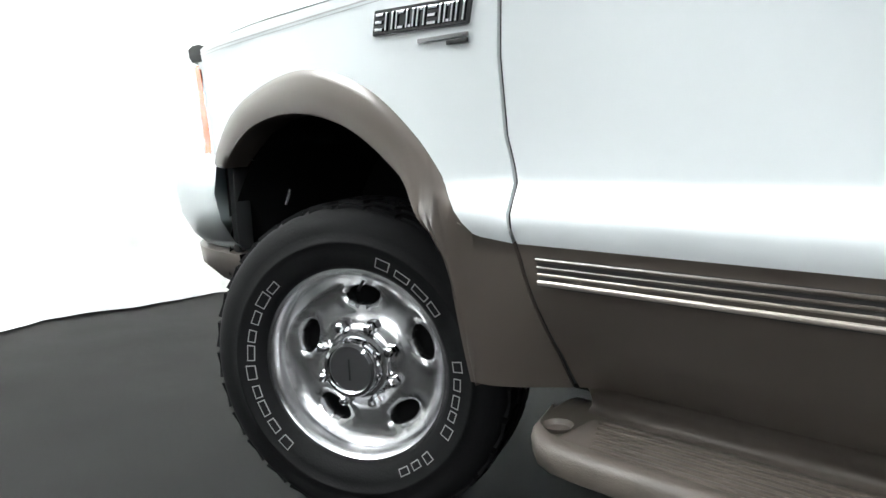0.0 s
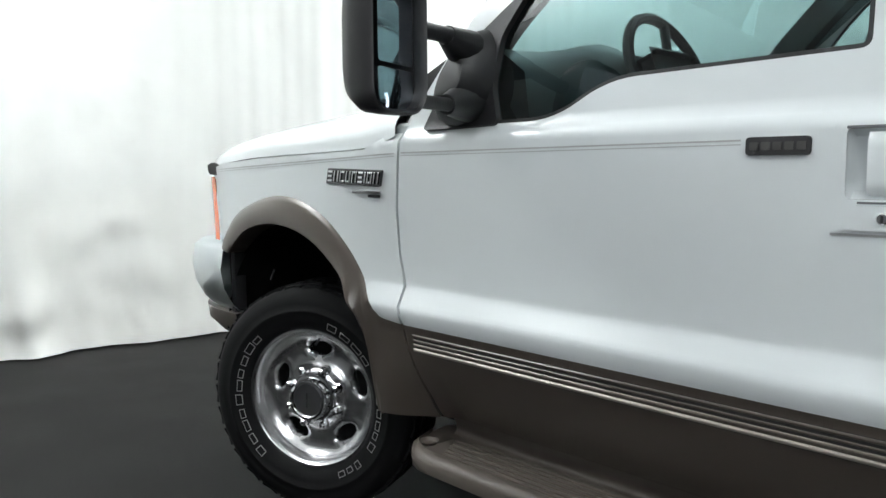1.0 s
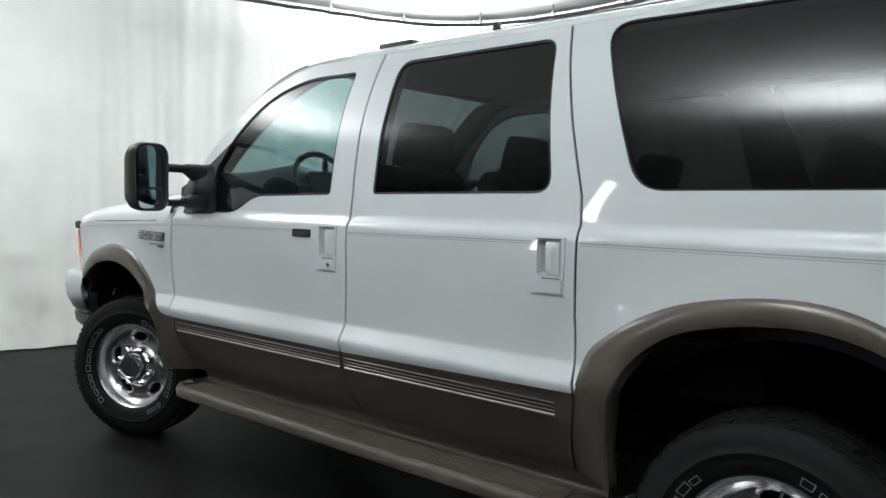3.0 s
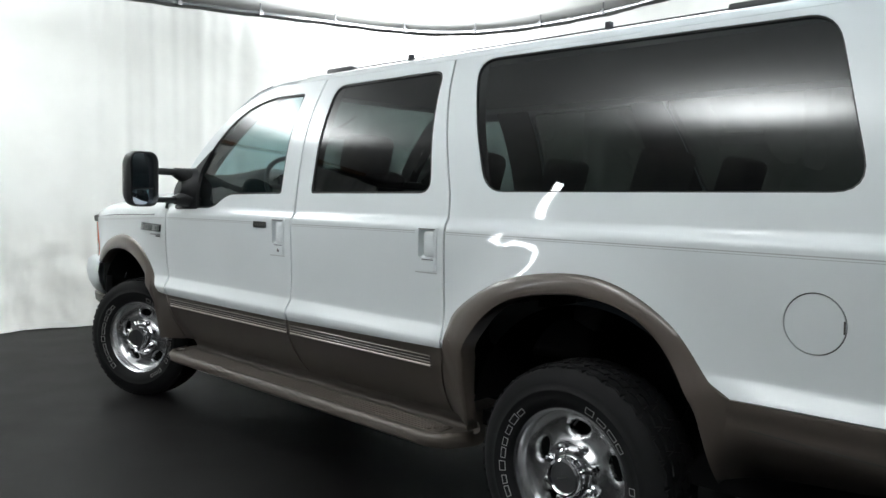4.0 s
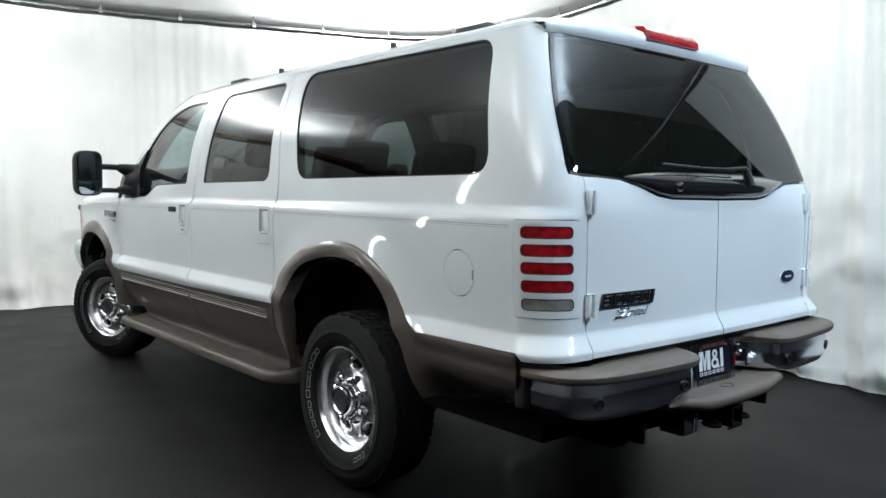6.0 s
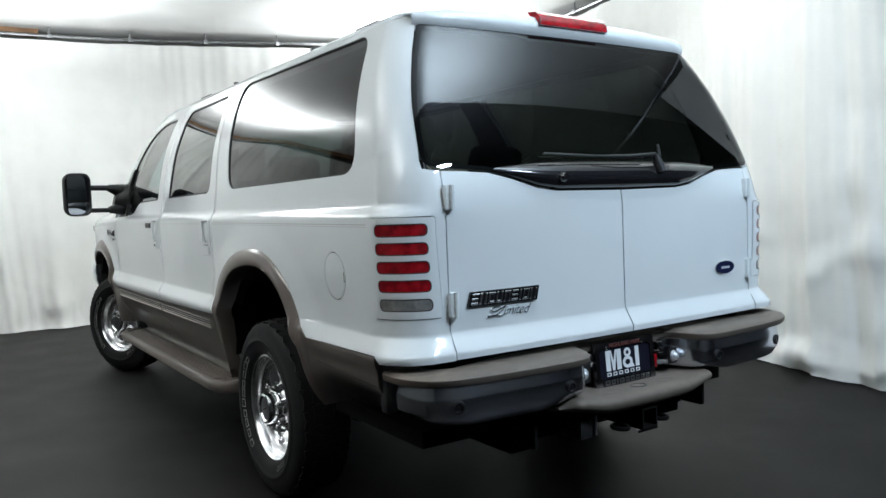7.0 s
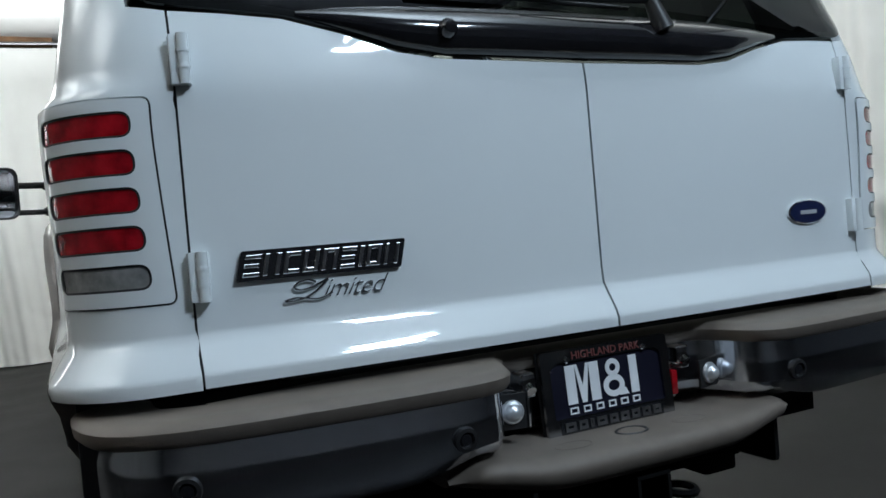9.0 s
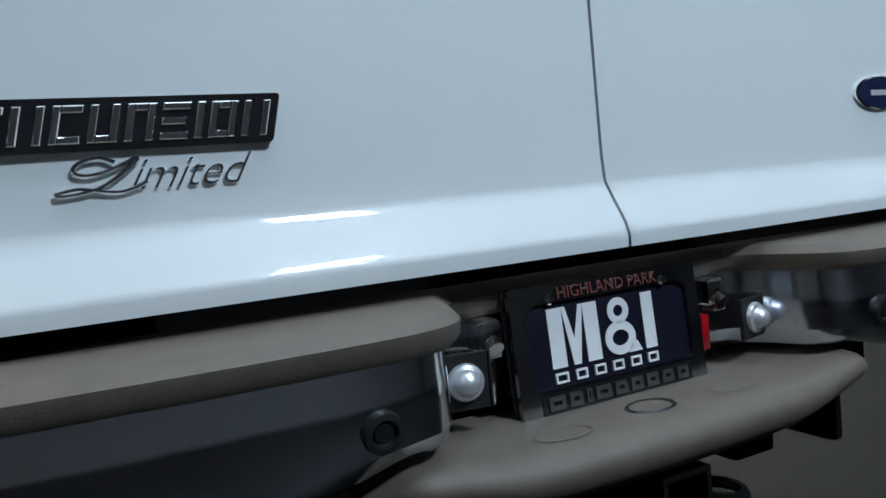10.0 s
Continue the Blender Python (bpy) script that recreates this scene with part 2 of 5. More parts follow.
def panel(name, outline, surf, mat, parent=None, holes=(), step=0.03, depth=0.02, offset=0.0, label="", crown=0.0):
    """A panel cut to an outline on a curved surface, with its edges turned in by depth."""
    v, faces = flat_mesh(outline, holes, step)
    e = 1e-3
    pos, nor = [], []
    for a, b in v:
        p = surf(a, b)
        n = (surf(a + e, b) - surf(a - e, b)).cross(surf(a, b + e) - surf(a, b - e))
        n.normalize()
        nor.append(n)
        pos.append(p)
    mid = sum((Vector(p) for p in pos), Vector()) / len(pos)
    out = sum(1 if n.dot(p - Vector((1.9, 0, 1.1))) > 0 else -1 for n, p in zip(nor, pos))
    if out < 0:
        nor = [-n for n in nor]
    verts = [p + n * offset for p, n in zip(pos, nor)]
    tri = []
    for f in faces:
        a, b, c = (verts[i] for i in f)
        n = (b - a).cross(c - a)
        tri.append(tuple(f) if n.dot(nor[f[0]]) > 0 else tuple(reversed(f)))
    count = {}
    for f in tri:
        for i in range(3):
            k = (f[i], f[(i + 1) % 3])
            count[k] = count.get(k, 0) + 1
    rim = [k for k in count if (k[1], k[0]) not in count]
    low, side, faced = {}, {}, len(tri)
    if depth:
        for a, b in rim:
            out = (verts[b] - verts[a]).cross(nor[a])
            for i in (a, b):
                if i not in low:
                    low[i] = len(verts)
                    verts.append(verts[i] - nor[i] * depth)
                    side[i] = side[low[i]] = Vector()
                side[i] = side[i] + out
                side[low[i]] = side[low[i]] + out
        tri += [(b, a, low[a], low[b]) for a, b in rim]
    me = bpy.data.meshes.new(name)
    me.from_pydata([tuple(p) for p in verts], [], tri)
    for f in me.polygons:
        f.use_smooth = True
    normals = []
    for f in me.polygons:
        for v in f.vertices:
            n = nor[v] if f.index < faced else side[v]
            normals.append(tuple(n.normalized()) if n.length > 1e-9 else (0, 0, 1))
    me.normals_split_custom_set(normals)
    me.materials.append(mat)
    ob = new(name, me)
    if parent:
        ob.parent = parent
    if label:
        ob["label"] = label
    return ob


def smooth01(t):
    t = min(max(t, 0.0), 1.0)
    return t * t * (3 - 2 * t)


class Profile:
    """A smooth curve through knots (monotone in the first value)."""

    def __init__(self, knots):
        self.x = [k[0] for k in knots]
        self.y = [k[1] for k in knots]
        n = len(knots)
        d = [(self.y[i + 1] - self.y[i]) / (self.x[i + 1] - self.x[i]) for i in range(n - 1)]
        self.m = [d[0]] + [0.0 if d[i - 1] * d[i] <= 0 else 2 * d[i - 1] * d[i] / (d[i - 1] + d[i]) for i in range(1, n - 1)] + [d[-1]]

    def __call__(self, v):
        if v <= self.x[0]:
            return self.y[0] + self.m[0] * (v - self.x[0])
        if v >= self.x[-1]:
            return self.y[-1] + self.m[-1] * (v - self.x[-1])
        i = int(np.searchsorted(self.x, v)) - 1
        h = self.x[i + 1] - self.x[i]
        t = (v - self.x[i]) / h
        return ((2 * t**3 - 3 * t * t + 1) * self.y[i] + (t**3 - 2 * t * t + t) * h * self.m[i]
                + (-2 * t**3 + 3 * t * t) * self.y[i + 1] + (t**3 - t * t) * h * self.m[i + 1])


# ---- the vehicle's surfaces: x runs to the tail, y to its right side, z up ----
HALF = Profile([(0.40, 0.950), (0.50, 0.966), (0.60, 0.978), (0.70, 0.987), (0.745, 0.993), (0.765, 1.002), (0.783, 1.0075), (0.793, 1.0078), (0.801, 1.0045), (0.851, 0.9742), (0.857, 0.9721), (0.866, 0.9715), (0.92, 0.9720),
                (1.00, 0.976), (1.10, 0.981), (1.19, 0.984), (1.235, 0.983), (1.250, 0.978), (1.263, 0.966), (1.28, 0.9605), (1.32, 0.9535), (1.38, 0.943), (1.50, 0.920), (1.60, 0.897), (1.70, 0.864), (1.80, 0.822), (1.90, 0.768), (1.95, 0.738)])
TAIL = Profile([(0.72, 4.743), (0.775, 4.7508), (0.795, 4.752), (0.804, 4.749), (0.856, 4.7212), (0.862, 4.7194), (0.871, 4.7188), (0.92, 4.7185), (1.0, 4.718), (1.25, 4.7165), (1.34, 4.7045), (1.38, 4.695), (1.40, 4.689), (1.60, 4.612), (1.90, 4.470), (1.95, 4.440)])
RAD = Profile([(0.7, 0.16), (1.38, 0.16), (1.91, 0.13), (2.0, 0.12)])


def half(x, z):
    w = HALF(z)
    if z < 0.70:
        w -= 1.0 * (0.70 - z) ** 1.5 * smooth01((x - 0.50) / 0.25) * smooth01((3.05 - x) / 0.2)
        w -= 2.3 * (0.70 - z) ** 1.5 * smooth01((x - 3.95) / 0.2)
    # the sheet metal swells round the wheel arches
    for cx, cz, r, b in ((3.49, 0.45, 0.63, 0.020), (0.0, 0.42, 0.60, 0.010)):
        d = math.hypot(x - cx, z - cz)
        if d < r + 0.17 and z > 0.74:
            w += b * (1 - smooth01((d - r) / 0.17)) * smooth01((z - 0.78) / 0.08)
    if x < -0.3:
        w -= 0.55 * (-0.3 - x) ** 2
    if x < -0.54:
        w -= 5.0 * (-0.54 - x) ** 2
    if x < 0.3:
        w -= 0.012 * ((0.3 - x) / 0.6) ** 2
    return w


def flank(u, z):
    """The left flank, round the tail's corner and on across the tail."""
    w, r, xt = half(u, z), RAD(z), TAIL(z)
    if u <= 4.56:
        return Vector((u + (xt - r - 4.56) * smooth01((u - 3.6) / 0.96), -w, z))
    if u <= 4.81:
        a = (u - 4.56) / 0.25 * math.pi / 2
        return Vector((xt - r + r * math.sin(a), -(w - r) - r * math.cos(a), z))
    y = -(w - r) + (u - 4.81)
    return Vector((xt + 0.02 * (1 - (y / (w - r)) ** 2), y, z))


def flank_right(u, z):
    p = flank(u, z)
    return Vector((p.x, -p.y, p.z))


def tail(y, z):
    w, r, xt = HALF(z), RAD(z), TAIL(z)
    a = abs(y) - (w - r)
    if a <= 0:
        return Vector((xt + 0.02 * (1 - (y / (w - r)) ** 2), y, z))
    return Vector((xt - r + math.sqrt(max(r * r - a * a, 1e-8)), y, z))


SIDES = ((flank, -1), (flank_right, 1))

# ---- the room ----
# plan of the curtain, seen from above
CURTAIN = [(-3.35, -5.6), (-3.22, -3.4), (-3.07, -1.2), (-2.88, 0.1), (-2.55, 1.2), (-2.2, 2.2), (-1.8, 3.25), (-1.2, 3.78), (-0.3, 3.95), (0.75, 3.85), (2.0, 3.5), (3.1, 3.12), (4.2, 2.78), (5.45, 2.68)]
RAILZ = 3.27


def floor_slab():
    ob = part("floor", box((-4.2, -6.6, -0.12), (10.2, 5.4, 0.0)), FLOORM, None, "", False)
    return tagged(ob, "dark charcoal matt showroom floor with faint scuffs", "floor", "", "structure")


def walls():
    for name, lo, hi in (("wall_front", (-4.2, -6.6, 0), (-4.0, 5.4, CEIL)), ("wall_rear", (10.0, -6.6, 0), (10.2, 5.4, CEIL)),
                         ("wall_left", (-4.0, -6.6, 0), (10.0, -6.4, CEIL)), ("wall_right", (-4.0, 5.2, 0), (10.0, 5.4, CEIL))):
        tagged(part(name, box(lo, hi), CEILM if name in ("wall_front",) else WALLM, None, "", False), "plain grey wall behind the curtains", "wall", "", "structure")
    tagged(part("ceiling", box((-4.2, -6.6, CEIL), (5.9, 5.4, CEIL + 0.1)), CEILM, None, "", False), "white ceiling above the curtain rail", "ceiling", "", "structure")
    tagged(part("ceiling", box((5.9, -6.6, CEIL), (10.2, 5.4, CEIL + 0.1)), WALLM, None, "", False), "dark ceiling over the open end of the studio", "ceiling", "", "structure")


def curtain(name, plan, n, label, seed, cloth, zlow=0.0):
    line = curve_pts([(x, y, 0) for x, y in plan], n)
    total = sum((b - a).length for a, b in zip(line, line[1:]))
    rows, nz = [], 46
    side = []
    for k in range(n):
        t = line[min(k + 1, n - 1)] - line[max(k - 1, 0)]
        side.append(Vector((t.y, -t.x, 0)).normalized())
    for j in range(nz + 1):
        z = zlow + (RAILZ - zlow) * (j / nz) ** 1.25
        row = []
        for k in range(n):
            s = total * k / (n - 1)
            wob = noise.noise(Vector((s * 0.55, seed, z * 0.12)))
            ph = s * 10.5 + 6.0 * wob + 0.25 * z
            fold = 0.024 * math.sin(ph) + 0.009 * math.sin(2.3 * ph + 1.3 + seed) + 0.005 * math.sin(4.1 * ph + 7 * wob) + 0.04 * noise.noise(Vector((s * 1.1, seed + 4, z * 0.25)))
            top = 0.55 + 0.45 * (1 - z / RAILZ)
            crease = (0.016 * noise.noise(Vector((s * 1.5, z * 1.9, seed + 9))) + 0.13 * max(0.0, noise.noise(Vector((s * 2.0 + 0.6 * z, z * 4.2, seed + 6))) - 0.22) + 0.008 * noise.noise(Vector((s * 4.5 + z, z * 5.0, seed + 3)))) * max(0.0, 1 - z / 2.2)
            crease += 0.024 * abs(noise.noise(Vector((s * 2.6 + 0.8 * z, z * 3.2, seed + 2)))) * max(0.0, 1 - z / 1.5) + 0.022 * abs(noise.noise(Vector((s * 6.0 + 1.5 * z, z * 7.0, seed + 5)))) * max(0.0, 1 - z / 0.9)
            foot = 0.05 * max(0.0, 1 - z / 0.35) ** 2 * (0.6 + 0.8 * noise.noise(Vector((s * 1.7, seed, 3))))
            row.append(line[k] + side[k] * (fold * top + crease + foot) + Vector((0, 0, z)))
        rows.append(row)
    ob = part(name, grid_mesh(bmesh.new(), rows), cloth, None, "", True, 180)
    return tagged(ob, label, "curtain")


def rail(plan, z):
    rl = thing("curtain_rail", "grey steel curtain rail on small hangers under the ceiling", "curtain rail")
    n = 110
    line = curve_pts([(x, y, z) for x, y in plan], n)
    bm = bmesh.new()
    rows = []
    for k in range(n):
        t = (line[min(k + 1, n - 1)] - line[max(k - 1, 0)]).normalized()
        s = Vector((t.y, -t.x, 0))
        rows.append([line[k] + s * (0.016 * math.cos(a)) + Vector((0, 0, 0.019 * math.sin(a))) for a in (2 * math.pi * i / 8 for i in range(8))])
    grid_mesh(bm, rows, True, True)
    part("track", bm, STEEL, rl)
    hanger = None
    for k in range(3, n, 5):
        p = line[k]
        if hanger is None:
            bm = rod(bmesh.new(), (0, 0, 0), (0, 0, CEIL - z), 0.008, 8)
            boxed(bm, (-0.024, -0.024, -0.026), (0.024, 0.024, 0.028), 0.005)
            hanger = part("hanger", bm, STEEL, rl)
            hanger.location = p
        else:
            h = hanger.copy()
            scene.collection.objects.link(h)
            h.location = p
    return rl


floor_slab()
walls()
curtain("curtain", CURTAIN, 1100, "white floor-length pleated cloth curtain, creased and crumpled towards its hem", 1.0, CLOTH, 0.012)
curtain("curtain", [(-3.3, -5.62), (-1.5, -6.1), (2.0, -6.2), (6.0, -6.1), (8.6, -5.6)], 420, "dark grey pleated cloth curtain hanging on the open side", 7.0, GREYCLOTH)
rail([(x, y) for x, y in CURTAIN] + [(7.2, 2.9)], RAILZ + 0.05)
rail([(-3.3, -5.62), (-1.5, -6.1), (2.0, -6.2), (6.0, -6.1), (8.6, -5.6)], RAILZ + 0.05)
beam = part("ceiling_beam", box((-3.34, -5.2, 3.345), (-3.18, -0.95, CEIL), 0.008), WOOD)
tagged(beam, "brown wooden beam above the curtain rail", "beam")

# ---- the vehicle ----
suv = thing("sport_utility_vehicle", "large white four-door sport utility vehicle with beige lower cladding", "car")
BELT_Z = 0.750

ARCH_F_IN = [(-0.365, 0.868), (-0.325, 0.892), (-0.178, 0.966), (0.01, 0.990), (0.19, 0.955), (0.33, 0.871), (0.42, 0.780), (0.463, 0.69), (0.488, 0.47)]
ARCH_F_OUT = [(-0.458, 0.876), (-0.412, 0.923), (-0.272, 1.018), (-0.07, 1.075), (0.09, 1.077), (0.25, 1.027), (0.38, 0.930), (0.47, 0.825), (0.53, 0.762)]
ARCH_R_IN = [(3.025, 0.46), (3.025, 0.65), (3.072, 0.841), (3.232, 0.984), (3.49, 1.040), (3.703, 1.018), (3.855, 0.922), (3.96, 0.735), (4.02, 0.515)]
ARCH_R_OUT = [(2.935, 0.70), (2.93, 0.79), (2.975, 0.92), (3.201, 1.057), (3.47, 1.110), (3.686, 1.090), (3.881, 0.984), (4.014, 0.825), (4.065, 0.795)]


def arc2(pts, n=44):
    return [(p.x, p.y) for p in curve_pts([(a, b, 0) for a, b in pts], n)]


def offset_x(pts, d):
    return [(x + d, z) for x, z in pts]


def handle_hole(x):
    return rounded([(x + 0.019, 1.115), (x + 0.109, 1.115), (x + 0.109, 1.231), (x + 0.019, 1.231)], 0.010)


SEAM01 = [(0.604, 1.262), (0.597, 1.167), (0.587, 1.06), (0.591, 0.93), (0.612, 0.85), (0.618, 0.80), (0.622, BELT_Z)]
SEAM01_LOW = [(0.622, BELT_Z), (0.633, 0.70), (0.651, 0.613), (0.663, 0.55), (0.665, 0.48)]
SEAM12 = [(1.850, 1.938), (1.855, 1.70), (1.868, 1.44), (1.882, 1.27), (1.877, 1.06), (1.867, 0.87), (1.868, BELT_Z)]
SEAM12_LOW = [(1.868, BELT_Z), (1.867, 0.70), (1.861, 0.60), (1.860, 0.545), (1.872, 0.48)]
SEAM23 = [(2.728, 1.938), (2.815, 1.65), (2.899, 1.366), (2.908, 1.28), (2.903, 1.00), (2.912, 0.87), (2.922, BELT_Z + 0.02)]
SEAM23_LOW = [(2.922, BELT_Z + 0.02), (2.912, 0.69), (2.892, 0.60), (2.858, 0.48)]
WIN_F = rounded([(0.765, 1.272), (1.105, 1.275), (1.235, 1.352), (1.742, 1.362), (1.722, 1.876), (1.40, 1.876), (1.19, 1.808), (1.02, 1.655), (0.89, 1.475)],
                [0.02, 0.10, 0.08, 0.02, 0.03, 0.16, 0.2, 0.3, 0.1])
WIN_R = rounded([(1.984, 1.366), (2.792, 1.374), (2.690, 1.900), (1.966, 1.893)], [0.02, 0.07, 0.06, 0.06])
WIN_Q = rounded([(3.075, 1.382), (4.43, 1.392), (4.462, 1.912), (2.868, 1.925)], [0.09, 0.10, 0.10, 0.10])


def inset(poly, d):
    c = Vector((sum(p[0] for p in poly) / len(poly), sum(p[1] for p in poly) / len(poly)))
    out, n = [], len(poly)
    for i in range(n):
        a, b, p = Vector(poly[i - 1]), Vector(poly[(i + 1) % n]), Vector(poly[i])
        t = (b - a)
        if t.length < 1e-9:
            out.append(tuple(p))
            continue
        nn = Vector((-t.y, t.x)).normalized()
        if (c - p).dot(nn) < 0:
            nn = -nn
        out.append(tuple(p + nn * d))
    return out


def window(parent, opening, surf, glass, name="window", rubber=0.009):
    """A pane set back in its rubber seal."""
    inner = inset(opening, rubber)
    w = panel("window_seal", opening, surf, TRIM, parent, [inner], 0.05, 0.012, -0.003)
    g = panel("pane", inset(opening, rubber - 0.002), surf, glass, parent, (), 0.06, 0.0, -0.007)
    g.visible_shadow = False
    return w


def flare(name, inn, out, surf, parent, s):
    """A moulded wheel-arch lip between its inner and outer edge."""
    a, b = arc2(inn, 60), arc2(out, 60)
    rows = []
    for k, ((xi, zi), (xo, zo)) in enumerate(zip(a, b)):
        row = []
        t = k / 59
        fade = 0.12 + 0.88 * smooth01((1 - t) / 0.30) * smooth01((t + (0.10 if xi < 1 else 0.0)) / 0.25)
        for f, o in ((-0.02, -0.06), (-0.02, 0.010), (0.03, 0.019), (0.25, 0.0215), (0.55, 0.019), (0.85, 0.012), (1.0, 0.002), (1.03, -0.012)):
            p = surf(xi + (xo - xi) * f, zi + (zo - zi) * f)
            row.append(p + Vector((0, s * (o * fade if o > 0 else o), 0)))
        rows.append(row)
    return part(name, grid_mesh(bmesh.new(), rows), BEIGE, parent, "beige wheel-arch lip", True, 50)


def ribs(x0, x1, surf, s, parent):
    """Three raised lines in a shallow channel along the cladding."""
    # the two lowest ribs carry their highlight in the colour
    for k, (z, r, m) in enumerate(((0.7255, 0.0035, BEIGE), (0.7125, 0.0027, BEIGE), (0.7010, 0.0027, RIBGLINT), (0.687, 0.0046, RIBGLINT2))):
        rows = []
        for i in range(25):
            x = x0 + (x1 - x0) * i / 24
            rows.append([surf(x, z + r * 1.1 * math.sin(a)) + Vector((0, s * (0.0015 + r * (0.5 + math.cos(a))), 0)) for a in (-1.9, -1.2, -0.5, 0, 0.5, 1.2, 1.9)])
        part("rib", grid_mesh(bmesh.new(), rows), m, parent, "raised cladding rib, the lower ones with painted highlight" if k else "")
    # dark sheet that paints the shadow between the ribs
    panel("shaded_rib_channel", [(x0, 0.680), (x1, 0.680), (x1, 0.731), (x0, 0.731)], surf, LINER, parent, (), 0.08, 0.0, 0.0015)


def door_handle(parent, x, surf, s, front):
    """A vertical paddle handle in a moulded recess."""
    def at(dx, z, o):
        return surf(x + dx, z) + Vector((0, s * o, 0))
    outline = rounded([(x, 1.060), (x + 0.116, 1.060), (x + 0.122, 1.242), (x, 1.242)], 0.014)
    cut = rounded([(x + 0.020, 1.116), (x + 0.108, 1.116), (x + 0.108, 1.230), (x + 0.020, 1.230)], 0.010)
    panel("handle_surround", outline, surf, WHITE, parent, [cut], 0.03, 0.008, 0.004)
    bm = bmesh.new()
    rows = []
    for j in range(9):
        z = 1.113 + 0.120 * j / 8
        rows.append([at(0.018 + 0.092 * i / 10, z, 0.001 - 0.040 * math.sin(math.pi * min(1, i / 10)) ** 0.45 * math.sin(math.pi * j / 8) ** 0.3) for i in range(11)])
    grid_mesh(bm, rows)
    part("handle_recess", bm, WHITE, parent)
    bm = bmesh.new()
    rows = []
    for j in range(9):
        z = 1.122 + 0.102 * j / 8
        e = min(1.0, math.sin(math.pi * (0.04 + 0.92 * j / 8)) * 3)
        rows.append([at(0.052 + 0.050 * i / 6, z, 0.012 * e * math.sin(math.pi * (0.1 + 0.8 * i / 6)) ** 0.5 - 0.004) for i in range(7)])
    grid_mesh(bm, rows)
    part("paddle", bm, WHITE, parent)
    # thin grey bars paint the soft shadow above and below the paddle
    bm = bmesh.new()
    boxed(bm, (-0.046, -0.004, -0.003), (0.046, 0.003, 0.002), 0.001)
    o = part("handle_shade_bar", bm, SHADELINE, parent)
    o.location = at(0.066, 1.233, 0.002)
    o2 = o.copy()
    scene.collection.objects.link(o2)
    o2.location = at(0.072, 1.111, 0.003)
    o2.scale = (0.7, 1, 0.7)
    panel("lock_block", rounded([(x + 0.012, 1.066), (x + 0.112, 1.066), (x + 0.112, 1.106), (x + 0.030, 1.106)], 0.010), surf, WHITE, parent, (), 0.03, 0.009, 0.009)
    # grey line painted as the shadow along the surround's foot
    panel("handle_foot_shade", rounded([(x - 0.002, 1.0555), (x + 0.118, 1.0555), (x + 0.118, 1.0595), (x - 0.002, 1.0595)], 0.001), surf, SILVERLINE, parent, (), 0.05, 0.002, 0.002)
    if front:
        bm = bmesh.new()
        lathe(bm, [(0, s * 0.006), (0.008, s * 0.006), (0.010, s * 0.004), (0.010, s * -0.004)], 18)
        o = part("lock", bm, CHROME, parent)
        o.location = at(0.080, 1.086, 0.008)
        bm = box((-0.002, s * 0.0055 - 0.002, -0.006), (0.002, s * 0.0055 + 0.002, 0.006))
        o = part("keyhole", bm, TRIM, parent, "", False)
        o.location = at(0.080, 1.086, 0.008)


def pinstripe(x0, x1, z0, z1, surf, parent, holes=()):
    for dz, w in ((0.0, 0.0016), (-0.0075, 0.0009)):
        panel("pinstripe", [(x0, z0 + dz - w), (x1, z1 + dz - w), (x1, z1 + dz + w), (x0, z0 + dz + w)], surf, SILVERLINE, parent, (), 0.08, 0.0, 0.0012)


